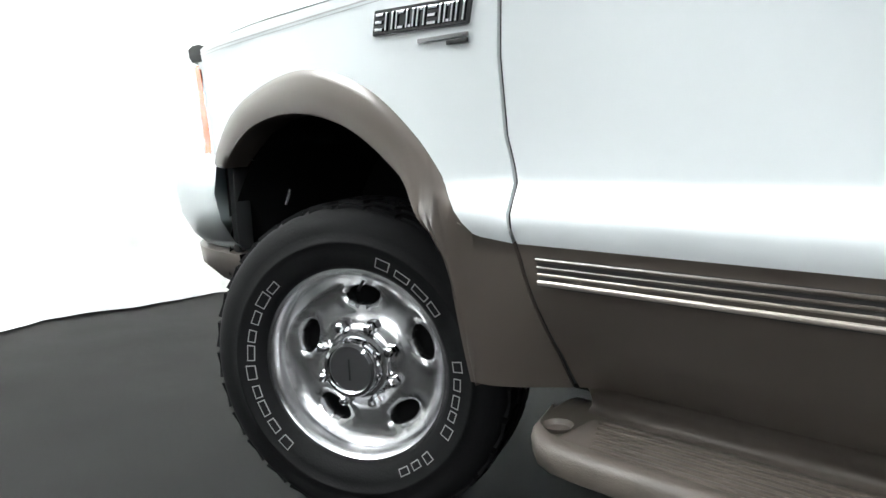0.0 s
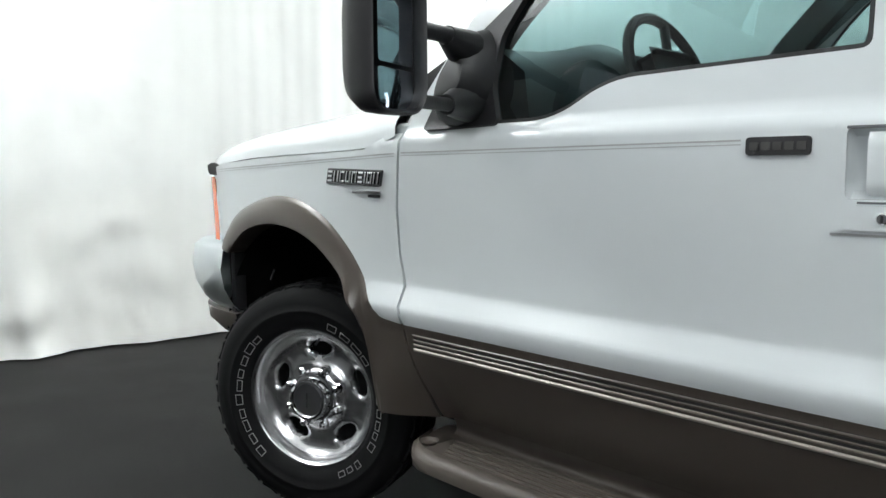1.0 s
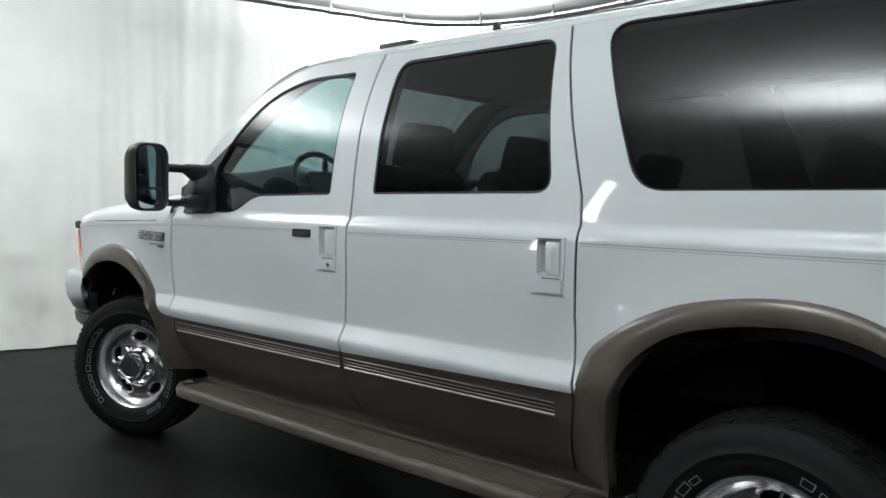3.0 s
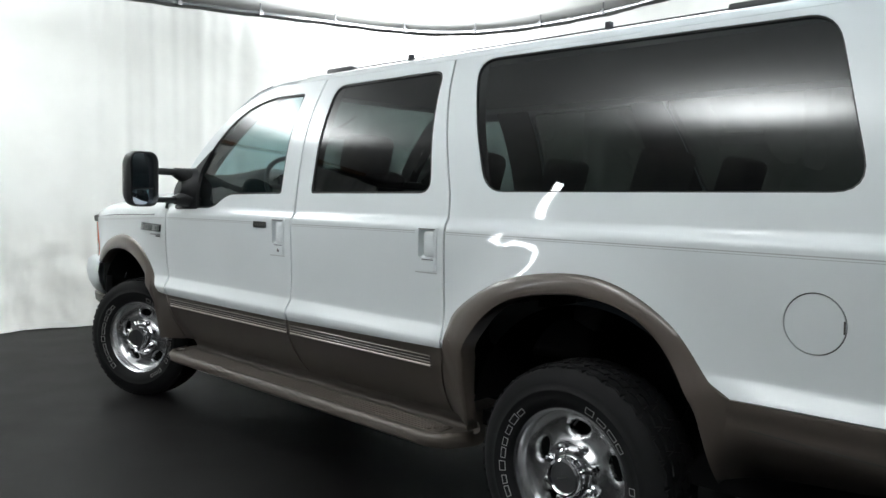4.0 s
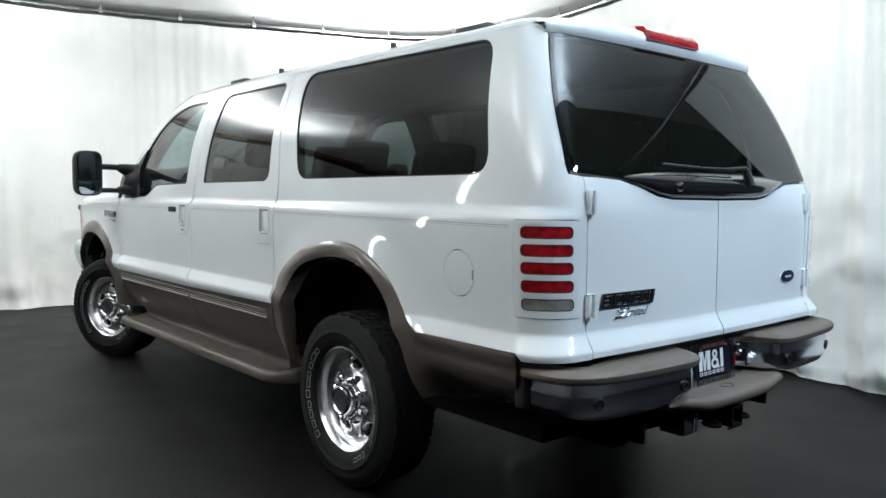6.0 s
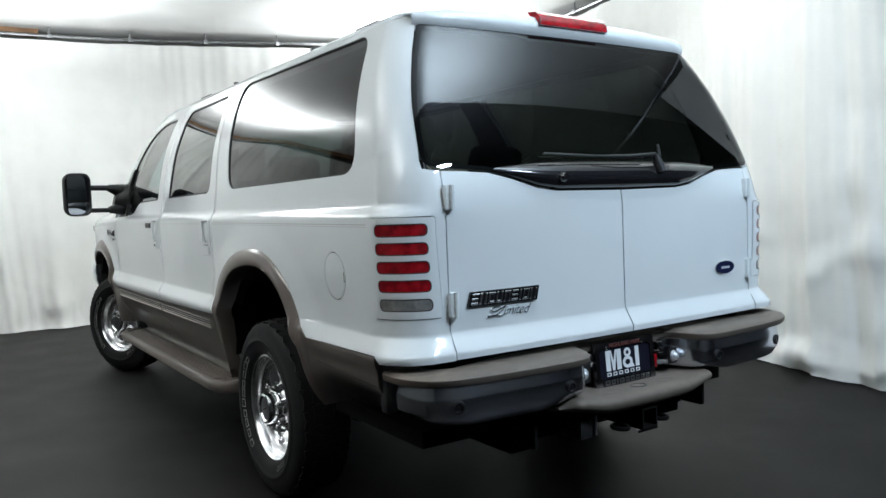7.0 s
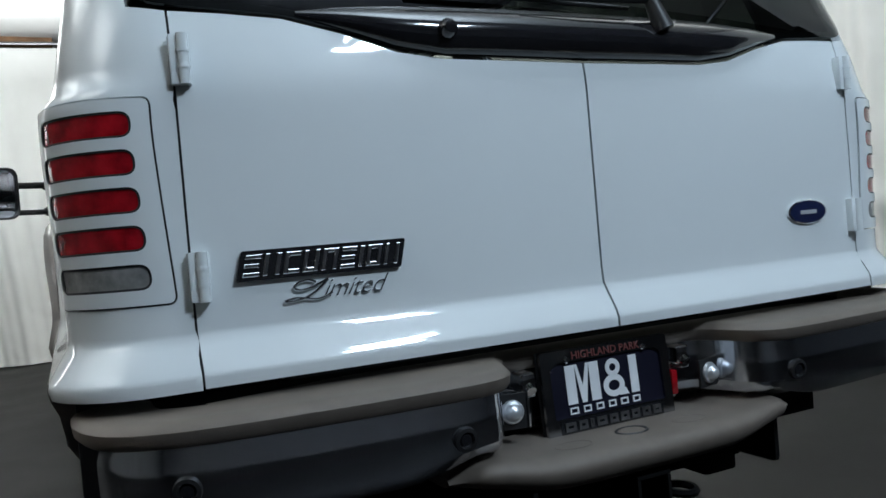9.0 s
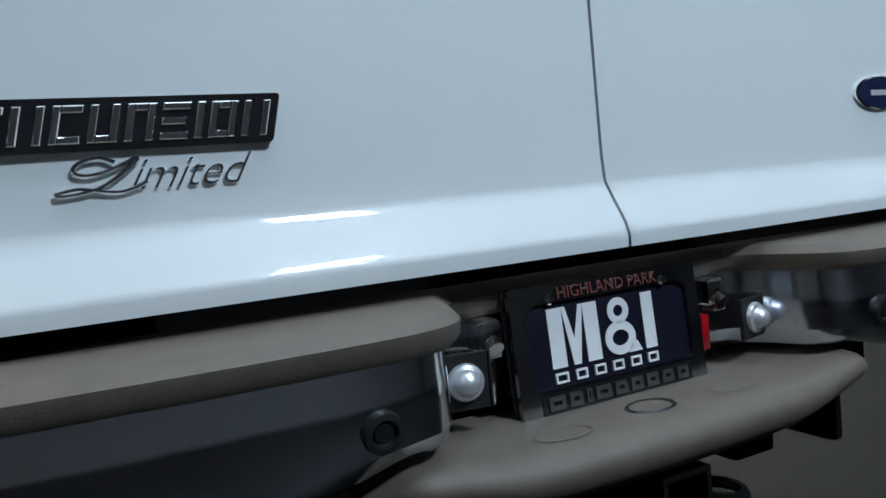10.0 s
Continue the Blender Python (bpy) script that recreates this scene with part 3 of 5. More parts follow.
def side_panels(surf, s):
    left = s < 0
    g = 0.0048
    # front wing
    top = [(-0.56, 1.168), (-0.40, 1.188), (-0.15, 1.203), (0.20, 1.213), (0.45, 1.222), (0.56, 1.262)]
    outer = arc2(ARCH_F_OUT)[::-1]
    white = offset_x(SEAM01, -g) + [(0.55, BELT_Z + 0.006)] + outer[:-4] + [(-0.465, 0.90), (-0.48, 1.02), (-0.50, 1.13)] + top
    wing = panel("front_fender", white, surf, WHITE, suv)
    panel("fender_cladding", [(0.475, 0.47), (0.45, 0.70), (0.50, 0.78), (0.545, 0.757)] + offset_x(SEAM01_LOW[:1], -g) + offset_x(SEAM01_LOW[1:-1], -g) + [(0.660, 0.478)], surf, BEIGE, wing, (), 0.03, 0.03)
    flare("arch_flare", ARCH_F_IN, ARCH_F_OUT, surf, wing, s)
    pinstripe(-0.50, 0.585, 1.165, 1.209, surf, wing)
    # front door
    edge = [(0.64, 1.32), (0.73, 1.44), (0.82, 1.55), (0.97, 1.70), (1.13, 1.83), (1.28, 1.905), (1.42, 1.938)]
    white = offset_x(SEAM01[::-1], g) + edge + offset_x(SEAM12, -g)
    door = panel("front_door", white, surf, WHITE, suv, [WIN_F, handle_hole(1.704)])
    panel("door_cladding", offset_x(SEAM01_LOW[::-1], g) + offset_x(SEAM12_LOW, -g), surf, BEIGE, door, (), 0.03, 0.02, 0.0006)
    window(door, WIN_F, surf, GLASS_FRONT)
    ribs(0.665, 1.860, surf, s, door)
    door_handle(door, 1.704, surf, s, True)
    pinstripe(0.612, 1.545, 1.210, 1.216, surf, door)
    if left:
        panel("keypad", rounded([(1.556, 1.189), (1.668, 1.189), (1.668, 1.221), (1.556, 1.221)], 0.008), surf, BLACK, door, (), 0.03, 0.01, 0.006)
        for k in range(5):
            panel("key", rounded([(1.564 + 0.0205 * k, 1.198), (1.580 + 0.0205 * k, 1.198), (1.580 + 0.0205 * k, 1.212), (1.564 + 0.0205 * k, 1.212)], 0.003), surf, LINER, door, (), 0.03, 0.003, 0.0085)
    # rear door
    white = offset_x(SEAM12[::-1], g) + offset_x(SEAM23, -g)
    door = panel("rear_door", white, surf, WHITE, suv, [WIN_R, handle_hole(2.748)])
    panel("door_cladding", offset_x(SEAM12_LOW[::-1], g) + offset_x(SEAM23_LOW, -g), surf, BEIGE, door, (), 0.03, 0.02, 0.0006)
    window(door, WIN_R, surf, GLASS_DARK)
    ribs(1.888, 2.852, surf, s, door)
    door_handle(door, 2.748, surf, s, False)
    pinstripe(1.888, 2.745, 1.217, 1.223, surf, door)
    # rear quarter, round to the tail doors
    outer = arc2(ARCH_R_OUT)
    fuel = [(4.292 + 0.083 * math.cos(a), 1.038 + 0.086 * math.sin(a)) for a in (2 * math.pi * k / 40 for k in range(40))]
    lamp = LAMP_OUT
    white = offset_x(SEAM23[::-1], g)[:] + [(4.70, 1.938), (4.722, 1.90), (4.738, 1.42), (4.745, 1.392)] + [(4.81 + HALF(z) - RAD(z) - 0.787, z) for z in (1.384, 1.34, 1.30, 1.27, 1.25, 1.22, 1.18, 1.10, 1.0, 0.92, 0.87, 0.83, 0.80, 0.776)] + [(4.60, 0.776), (4.575, 0.800), (4.066, 0.797)] + outer[::-1][2:-6]
    q = panel("quarter_panel", white, surf, WHITE, suv, [WIN_Q, fuel, lamp])
    panel("quarter_cladding", [(4.062, 0.794), (4.574, 0.797), (4.574, 0.615), (4.40, 0.575), (4.02, 0.520), (4.00, 0.60)], surf, BEIGE, q, (), 0.03, 0.03, 0.0006)
    panel("cladding_seam", [(4.12, 0.712), (4.57, 0.690), (4.57, 0.695), (4.12, 0.716)], surf, LINER, q, (), 0.08, 0.0, 0.0022)
    panel("cladding_front", offset_x(SEAM23_LOW, g) + [(3.03, 0.48), (3.025, 0.70), (2.975, 0.80), (2.945, 0.82)], surf, BEIGE, q, (), 0.03, 0.03)
    flare("arch_flare", ARCH_R_IN, ARCH_R_OUT, surf, q, s)
    window(q, WIN_Q, surf, GLASS_DARK, rubber=0.005)
    pinstripe(2.918, 4.55, 1.224, 1.219, surf, q)
    panel("fuel_pocket", inset(fuel, -0.006), surf, TRIM, q, (), 0.03, 0.0, -0.009)
    fd = panel("fuel_door", inset(fuel, 0.0036), surf, WHITE, q, (), 0.03, 0.008, 0.0005)
    panel("fuel_door_notch", [(4.366, 1.02), (4.371, 1.02), (4.371, 1.055), (4.366, 1.055)], surf, LINER, q, (), 0.08, 0.0, 0.003)
    # lamp cluster: a painted bezel with five slots
    slots = [rounded([(4.598, z - 0.0205), (4.780, z - 0.0205), (4.780, z + 0.0205), (4.598, z + 0.0205)], 0.0195, 7) for z in LAMP_Z]
    lampthing = panel("tail_lamp", inset(LAMP_OUT, 0.0035), surf, WHITE, suv, slots, 0.025, 0.02, 0.003)
    for k, sl in enumerate(slots):
        panel("lens", inset(sl, -0.004), surf, REDLENS if k else CLEARLENS, lampthing, (), 0.03, 0.0, 0.0002, "red ribbed lamp lens" if k else "clear reversing lamp lens")
        # dark ring paints the shade of a deeper slot round the flush lens
        panel("lens_slot_shade", inset(sl, -0.001), surf, TRIM, lampthing, [inset(sl, 0.0035)], 0.03, 0.0, 0.0015)


def jambs(surf):
    """Dark strips behind the gaps between panels."""
    for line in (SEAM01 + SEAM01_LOW[1:], SEAM12 + SEAM12_LOW[1:], SEAM23 + SEAM23_LOW[1:]):
        panel("jamb", offset_x(line, -0.02) + offset_x(line, 0.02)[::-1], surf, TRIM, suv, (), 0.05, 0.0, -0.008)
    panel("jamb", [(4.83, 0.78), (4.885, 0.78), (4.885, 1.20), (4.875, 1.24), (4.845, 1.30), (4.83, 1.38), (4.79, 1.38), (4.80, 1.28)], surf, TRIM, suv, (), 0.05, 0.0, -0.008)


LAMP_OUT = rounded([(4.568, 0.912), (4.814, 0.912), (4.810, 1.242), (4.566, 1.242)], 0.016)
LAMP_Z = (0.960, 1.021, 1.081, 1.140, 1.199)
for surface, sign in SIDES:
    side_panels(surface, sign)
    jambs(surface)


def rounded_ring(z, w, xf, xr, r, n=10, rf=None):
    pts = []
    rf = rf or r
    for cx, cy, a0, rr in ((xr - r, w - r, 90, r), (xf + rf, w - rf, 180, rf), (xf + rf, -w + rf, 270, rf), (xr - r, -w + r, 0, r)):
        for k in range(n + 1):
            a = {90: radians(90 * k / n), 180: radians(90 + 90 * k / n), 270: radians(180 + 90 * k / n), 0: radians(270 + 90 * k / n)}[a0]
            pts.append(Vector((cx + rr * math.cos(a), cy + rr * math.sin(a), z)))
    return pts


def roof():
    bm = bmesh.new()
    rows = [rounded_ring(z, w, xf, xr, r, 10, rf) for z, w, xf, xr, r, rf in (
        (1.900, 0.70, 1.42, 4.42, 0.10, 0.2), (1.940, 0.742, 1.385, 4.446, 0.125, 0.26), (1.952, 0.733, 1.390, 4.440, 0.125, 0.26), (1.972, 0.705, 1.42, 4.415, 0.12, 0.26), (1.990, 0.655, 1.48, 4.36, 0.12, 0.26),
        (2.003, 0.575, 1.50, 4.26, 0.12, 0.25), (2.012, 0.45, 1.68, 4.1, 0.1, 0.22), (2.018, 0.25, 2.0, 3.8, 0.08, 0.15))]
    grid_mesh(bm, rows, True)
    bm.faces.new([v for v in bm.verts][-len(rows[0]):])
    part("roof", bm, WHITE, suv, "", True, 60)
    # low rack rails along the roof
    for s in (-1, 1):
        bm = bmesh.new()
        grid_mesh(bm, [[Vector((x, s * (0.60 + 0.012 * math.cos(a)), 2.001 + 0.009 * math.sin(a))) for a in (2 * math.pi * i / 8 for i in range(8))] for x in (1.75, 2.4, 3.1, 3.9, 4.1)], True, True)
        rack = part("roof_rack", bm, BLACK, suv, "black low roof rail")
        for x in (1.78, 3.95):
            part("rack_foot", box((x - 0.10, s * 0.60 - 0.026, 1.985), (x + 0.10, s * 0.60 + 0.026, 2.020), 0.012), BLACK, rack)
        for x in (2.30, 3.38):
            part("tie_down", box((x - 0.012, s * 0.60 - 0.012, 1.99), (x + 0.012, s * 0.60 + 0.012, 2.030), 0.004), BLACK, rack)


roof()


def hood():
    bm = bmesh.new()
    zc = Profile([(-0.86, 1.19), (-0.70, 1.262), (-0.5, 1.315), (0.0, 1.375), (0.45, 1.415), (0.62, 1.425)])
    ze = Profile([(-0.86, 1.14), (-0.56, 1.168), (-0.15, 1.203), (0.20, 1.213), (0.45, 1.222), (0.62, 1.262)])
    rows = []
    for i in range(34):
        x = -0.82 + 1.40 * i / 33
        w = (half(x, 1.2) if x > -0.6 else half(-0.6, 1.2) - 0.9 * (-0.6 - x)) - 0.006
        a, c = ze(x), zc(x)
        row = []
        for j in range(41):
            f = -1 + 2 * j / 40
            th = f * math.pi / 2
            yy = w * (abs(math.sin(th)) ** 0.8) * (1 if f > 0 else -1)
            row.append(Vector((x, yy, a + 0.004 + (c - a) * abs(math.cos(th)) ** 0.75)))
        rows.append(row)
    grid_mesh(bm, rows)
    part("hood", bm, WHITE, suv, "", True, 80)
    # deflector strip at the nose
    rows = []
    for k in range(25):
        y = -0.945 + 1.89 * k / 24
        x = -0.90 + 0.37 * abs(y / 0.945) ** 3
        z = 1.190 - 0.016 * abs(y / 0.945) ** 3
        k2 = 1 - 0.45 * abs(y / 0.945) ** 3
        rows.append([Vector((x + dx, y, z + dz * k2)) for dx, dz in ((0.07, 0.018), (0.04, 0.032), (0.005, 0.032), (-0.02, 0.018), (-0.018, -0.02), (-0.005, -0.045), (0.05, -0.05))])
    part("hood_deflector", grid_mesh(bmesh.new(), rows, True, True), BLACK, suv, "dark hood deflector strip")
    # nose
    rows = []
    for k in range(31):
        y = -0.86 + 1.72 * k / 30
        x = -0.86 + 0.30 * abs(y / 0.86) ** 4
        rows.append([Vector((x, y, z)) for z in (0.72, 0.85, 1.0, 1.1, 1.17)])
    part("grille", grid_mesh(bmesh.new(), rows), BLACK, suv)
    for s in (-1, 1):
        lamp = part("headlamp", box((-0.78, s * 0.58 - 0.13, 0.91), (-0.60, s * 0.58 + 0.13, 1.14), 0.02), CLEARLENS, suv)
        bm = bmesh.new()
        rows = []
        surf = flank if s < 0 else flank_right
        for i in range(9):
            z = 0.905 + 0.235 * i / 8
            rows.append([surf(-0.471 - 0.13 * j / 6 - 0.026 * (z - 0.9) / 0.2, z) + Vector((0, s * (0.004 + 0.010 * j / 6), 0)) for j in range(7)])
        grid_mesh(bm, rows)
        part("marker_lens", bm, AMBER, lamp, "amber corner marker lens")
    # front bumper, wrapping round the corners
    rows = []
    for k in range(49):
        a = -90 + 180 * k / 48
        c, sn = math.cos(radians(a)), math.sin(radians(a))
        y = 0.945 * (abs(sn) ** 0.45) * (1 if sn > 0 else -1)
        x = -0.40 - 0.58 * abs(c) ** 0.75
        rows.append([Vector((x + dx, y * f, z)) for dx, f, z in ((0.10, 0.95, 0.884), (0.01, 1.0, 0.892), (-0.015, 1.022, 0.872), (-0.022, 1.032, 0.80), (-0.012, 1.024, 0.73), (0.012, 1.000, 0.672), (0.030, 0.980, 0.648), (0.10, 0.93, 0.640))])
    part("front_bumper", grid_mesh(bmesh.new(), rows), material("bumper_bright_chrome", (0.66, 0.70, 0.73), 0.30, 1.0), suv, "bright front bumper wrapping the corner", True, 60)
    for s in (-1, 1):
        part("bumper_end_cap", box((-0.415, s * 0.915 - 0.022, 0.64), (-0.385, s * 0.915 + 0.026, 0.882), 0.008), BLACK, suv)
    rows = []
    for k in range(49):
        a = -90 + 180 * k / 48
        c, sn = math.cos(radians(a)), math.sin(radians(a))
        y = 0.935 * (abs(sn) ** 0.45) * (1 if sn > 0 else -1)
        x = -0.39 - 0.56 * abs(c) ** 0.75
        rows.append([Vector((x + dx, y * f, z)) for dx, f, z in ((0.04, 0.98, 0.645), (0.0, 1.0, 0.635), (0.01, 0.998, 0.585), (0.06, 0.97, 0.545), (0.14, 0.93, 0.53))])
    part("front_valance", grid_mesh(bmesh.new(), rows), BEIGE, suv, "", True, 60)


hood()


def cabin():
    # windscreen, header and pillars
    rows = []
    for i in range(13):
        t = i / 12
        row = []
        for j in range(25):
            f = -1 + 2 * j / 24
            w = 0.86 + (0.70 - 0.86) * t
            x = 0.535 + (1.355 - 0.535) * t ** 0.95 + (0.085 - 0.03 * t) * f * f
            row.append(Vector((x, f * w, 1.36 + 0.57 * t)))
        rows.append(row)
    g = part("windscreen", grid_mesh(bmesh.new(), rows), GLASS_FRONT, suv, "", True, 80)
    g.visible_shadow = False
    for s in (-1, 1):
        line = curve_pts([(0.60, s * 0.935, 1.285), (0.72, s * 0.905, 1.43), (0.82, s * 0.875, 1.56), (0.97, s * 0.835, 1.705), (1.13, s * 0.790, 1.835), (1.28, s * 0.752, 1.912), (1.46, s * 0.727, 1.946), (1.66, s * 0.722, 1.952)], 32)
        rows = []
        for p in line:
            rows.append([p + Vector((dx, s * dy, dz)) for dx, dy, dz in ((0.012, 0.0, -0.012), (-0.012, 0.004, 0.008), (-0.026, -0.014, 0.014), (-0.032, -0.05, 0.006), (0.03, -0.07, -0.03))])
        rows2 = [[p + Vector((dx, s * dy, dz)) for dx, dy, dz in ((-0.029, -0.014, 0.018), (-0.040, -0.026, 0.013), (-0.044, -0.050, 0.006))] for p in line[7:25]]
        part("windscreen_moulding", grid_mesh(bmesh.new(), rows2), TRIM, suv, "", True, 60)
        part("a_pillar", grid_mesh(bmesh.new(), rows, True, True), WHITE, suv, "", True, 60)
        rows = [[p + Vector((dx, s * dy, dz)) for dx, dy, dz in ((0.045, -0.012, -0.03), (-0.05, -0.03, 0.0), (-0.05, -0.10, 0.0), (0.05, -0.10, -0.035))] for p in line[3:26]]
        part("a_pillar_trim", grid_mesh(bmesh.new(), rows, True, True), LINER, suv, "", True, 60)
        part("cowl_corner", box((0.545, s * 0.905 - 0.045, 1.225), (0.69, s * 0.905 + 0.045, 1.292), 0.02, None, 3), WHITE, suv)
        # inner side trim below the panes, and pillars between them
        sf = flank if s < 0 else flank_right
        panel("side_trim", [(0.62, 0.55), (3.0, 0.55), (3.0, 1.12), (4.12, 1.12), (4.12, 0.62), (4.5, 0.62), (4.5, 1.36), (1.25, 1.34), (1.0, 1.27), (0.62, 1.25)], sf, LINER, suv, (), 0.12, 0.0, -0.06)
        panel("pillar_trim", [(1.74, 1.34), (1.99, 1.34), (1.975, 1.93), (1.72, 1.93)], sf, LINER, suv, (), 0.12, 0.0, -0.045)
        panel("pillar_trim", [(2.79, 1.34), (3.09, 1.34), (2.89, 1.93), (2.69, 1.93)], sf, LINER, suv, (), 0.12, 0.0, -0.045)
    part("headliner", box((1.36, -0.68, 1.93), (4.36, 0.68, 1.945)), LINER, suv, "", False)
    part("cabin_floor", box((0.35, -0.80, 0.44), (4.55, 0.80, 0.50)), DARK, suv, "", False)
    part("firewall", box((0.44, -0.88, 0.5), (0.50, 0.88, 1.26)), DARK, suv, "", False)
    # dashboard
    rows = []
    for k in range(21):
        y = -0.88 + 1.76 * k / 20
        hump = 0.055 * math.exp(-((y + 0.42) / 0.20) ** 2)
        rows.append([Vector((x, y, z + h * hump)) for x, z, h in ((0.52, 1.39, 0), (0.68, 1.455, 0.4), (0.86, 1.465, 1), (0.95, 1.40, 1), (0.98, 1.2, 0), (0.93, 0.85, 0), (0.5, 0.85, 0))])
    part("dashboard", grid_mesh(bmesh.new(), rows, True, True), BLACK, suv, "", True, 50)
    # steering wheel on its column
    tilt = pose(1.065, -0.40, 1.405, 0, 0, 0) @ Matrix.Rotation(radians(-112), 4, "Y")
    bm = bmesh.new()
    rows = [[tilt @ Vector(((0.185 + 0.015 * math.cos(b)) * math.cos(a), (0.185 + 0.015 * math.cos(b)) * math.sin(a), 0.015 * math.sin(b))) for b in (2 * math.pi * j / 8 for j in range(8))] for a in (2 * math.pi * i / 40 for i in range(41))]
    grid_mesh(bm, rows, True)
    wheel = part("steering_wheel", bm, BLACK, suv, "dark steering wheel")
    bm = bmesh.new()
    boxed(bm, (-0.06, -0.08, -0.02), (0.06, 0.08, 0.03), 0.02, tilt)
    part("hub_pad", bm, BLACK, wheel)
    for a in (20, 160, 270):
        c = Vector((math.cos(radians(a)), math.sin(radians(a)), 0))
        part("spoke", rod(bmesh.new(), tilt @ (c * 0.05), tilt @ (c * 0.185), 0.014, 8), BLACK, wheel)
    part("steering_column", rod(bmesh.new(), tilt @ Vector((0, 0, 0)), tilt @ Vector((0, 0, 0.22)), 0.035, 12), BLACK, suv)
    # inner rear-view mirror
    bm = bmesh.new()
    boxed(bm, (-0.018, -0.125, -0.035), (0.018, 0.125, 0.035), 0.016, pose(1.06, -0.10, 1.752, 0, 12, -14))
    rv = part("rear_view_mirror", bm, BLACK, suv)
    part("mirror_stem", rod(bmesh.new(), (1.05, -0.07, 1.77), (1.17, 0.0, 1.86), 0.008, 8), BLACK, rv)


cabin()


def cushion(lo, hi, m, r=0.05):
    bm = boxed(bmesh.new(), lo, hi, r, m, 4)
    return bm


def seat(x, y, w, parent, tall=1.0):
    """A car seat: cushion, backrest, headrest."""
    base = part("seat", cushion((x - 0.26, y - w / 2, 0.72), (x + 0.26, y + w / 2, 0.90), None, 0.06), SEATM, parent, "dark grey car seat")
    m = pose(x + 0.22, y, 0.86, 0, 16, 0)
    part("backrest", cushion((-0.07, -w / 2, 0.0), (0.08, w / 2, 0.66 * tall), m, 0.065), SEATM, base)
    for k in ([0] if w < 0.7 else [-0.36, 0.36]):
        part("headrest", cushion((-0.055, k - 0.15, 0.64 * tall), (0.065, k + 0.15, 0.64 * tall + 0.22), m, 0.055), SEATM, base)
        for d in (-0.05, 0.05):
            part("headrest_post", rod(bmesh.new(), m @ Vector((0, k + d, 0.62 * tall)), m @ Vector((0, k + d, 0.72 * tall)), 0.007, 8), STEEL, base)
    part("seat_base", box((x - 0.2, y - w / 2 + 0.04, 0.5), (x + 0.2, y + w / 2 - 0.04, 0.74)), DARK, base, "", False)


seat(1.32, -0.40, 0.56, suv)
seat(1.32, 0.40, 0.56, suv)
seat(2.12, 0.0, 1.36, suv, 0.82)
seat(3.10, 0.0, 1.30, suv, 0.80)


def wheel_well(x, name):
    for s in (-1, 1):
        rows = []
        for i in range(25):
            a = radians(8 + 164 * i / 24)
            rows.append([Vector((x + 0.50 * math.cos(a), s * y, 0.50 + 0.50 * math.sin(a))) for y in (0.93, 0.8, 0.6, 0.50)])
        w = part(name, grid_mesh(bmesh.new(), rows), DARK, suv)
        part("inner_wall", box((x - 0.52, s * 0.49 - 0.01, 0.34), (x + 0.52, s * 0.49 + 0.01, 1.0)), DARK, w, "", False)


wheel_well(0.03, "front_wheel_well")
wheel_well(3.53, "rear_wheel_well")


def underbody():
    part("frame_rail", box((-0.7, -0.46, 0.36), (4.6, -0.36, 0.50), 0.01), DARK, suv)
    part("frame_rail", box((-0.7, 0.36, 0.36), (4.6, 0.46, 0.50), 0.01), DARK, suv)
    for x in (0.0, 3.482):
        ax = part("axle", rod(bmesh.new(), (x, -0.74, 0.40), (x, 0.74, 0.40), 0.045, 14), DARK, suv)
        bm = bmesh.new()
        bmesh.ops.create_uvsphere(bm, u_segments=16, v_segments=10, radius=0.15, matrix=pose(x, 0.05, 0.40))
        part("differential", bm, DARK, ax)
    part("fuel_tank", box((3.75, -0.33, 0.33), (4.45, 0.33, 0.52), 0.04), DARK, suv)
    part("engine_bay", box((-0.55, -0.45, 0.5), (0.44, 0.45, 1.1)), DARK, suv, "", False)
    # moulded sill that curves up from the step to the doors
    for side in (-1, 1):
        rows = []
        for k in range(41):
            x = 0.64 + 2.33 * k / 40
            e = math.sqrt(max(0.0, 1 - (1 - min(1.0, (x - 0.64) / 0.10)) ** 2))
            rows.append([Vector((x, side * (0.70 + (y - 0.70) * (0.90 + 0.10 * e)), z)) for y, z in ((0.70, 0.39), (0.846, 0.407), (0.828, 0.410), (0.818, 0.416), (0.817, 0.428), (0.826, 0.447), (0.843, 0.467), (0.856, 0.484), (0.858, 0.50), (0.70, 0.52))])
        part("sill", grid_mesh(bmesh.new(), rows, True, True), BEIGE, suv, "", True, 60)
    part("brake_hose", rod(bmesh.new(), (-0.285, -0.845, 0.765), (-0.275, -0.835, 0.805), 0.006, 8), CHROME, suv)


underbody()

# ---- wheels ----
TYRE_R, LIP_R = 0.405, 0.240


def ring_bar(bm, r0, r1, a0, a1, m, thick=0.0028, skew=0.0):
    """A hollow outlined block on the sidewall, between two radii and two angles."""
    t = thick / r0

    def pt(r, a, d):
        yy = -(y0(r)) - d
        return m @ Vector((r * math.cos(a), yy, r * math.sin(a)))
    corners_o = [(r0, a0), (r0, a1), (r1, a1 + skew), (r1, a0 + skew)]
    corners_i = [(r0 + thick, a0 + t), (r0 + thick, a1 - t), (r1 - thick, a1 - t + skew), (r1 - thick, a0 + t + skew)]
    vo = [bm.verts.new(pt(r, a, 0.0015)) for r, a in corners_o]
    vi = [bm.verts.new(pt(r, a, 0.0015)) for r, a in corners_i]
    for k in range(4):
        bm.faces.new((vo[k], vo[(k + 1) % 4], vi[(k + 1) % 4], vi[k]))


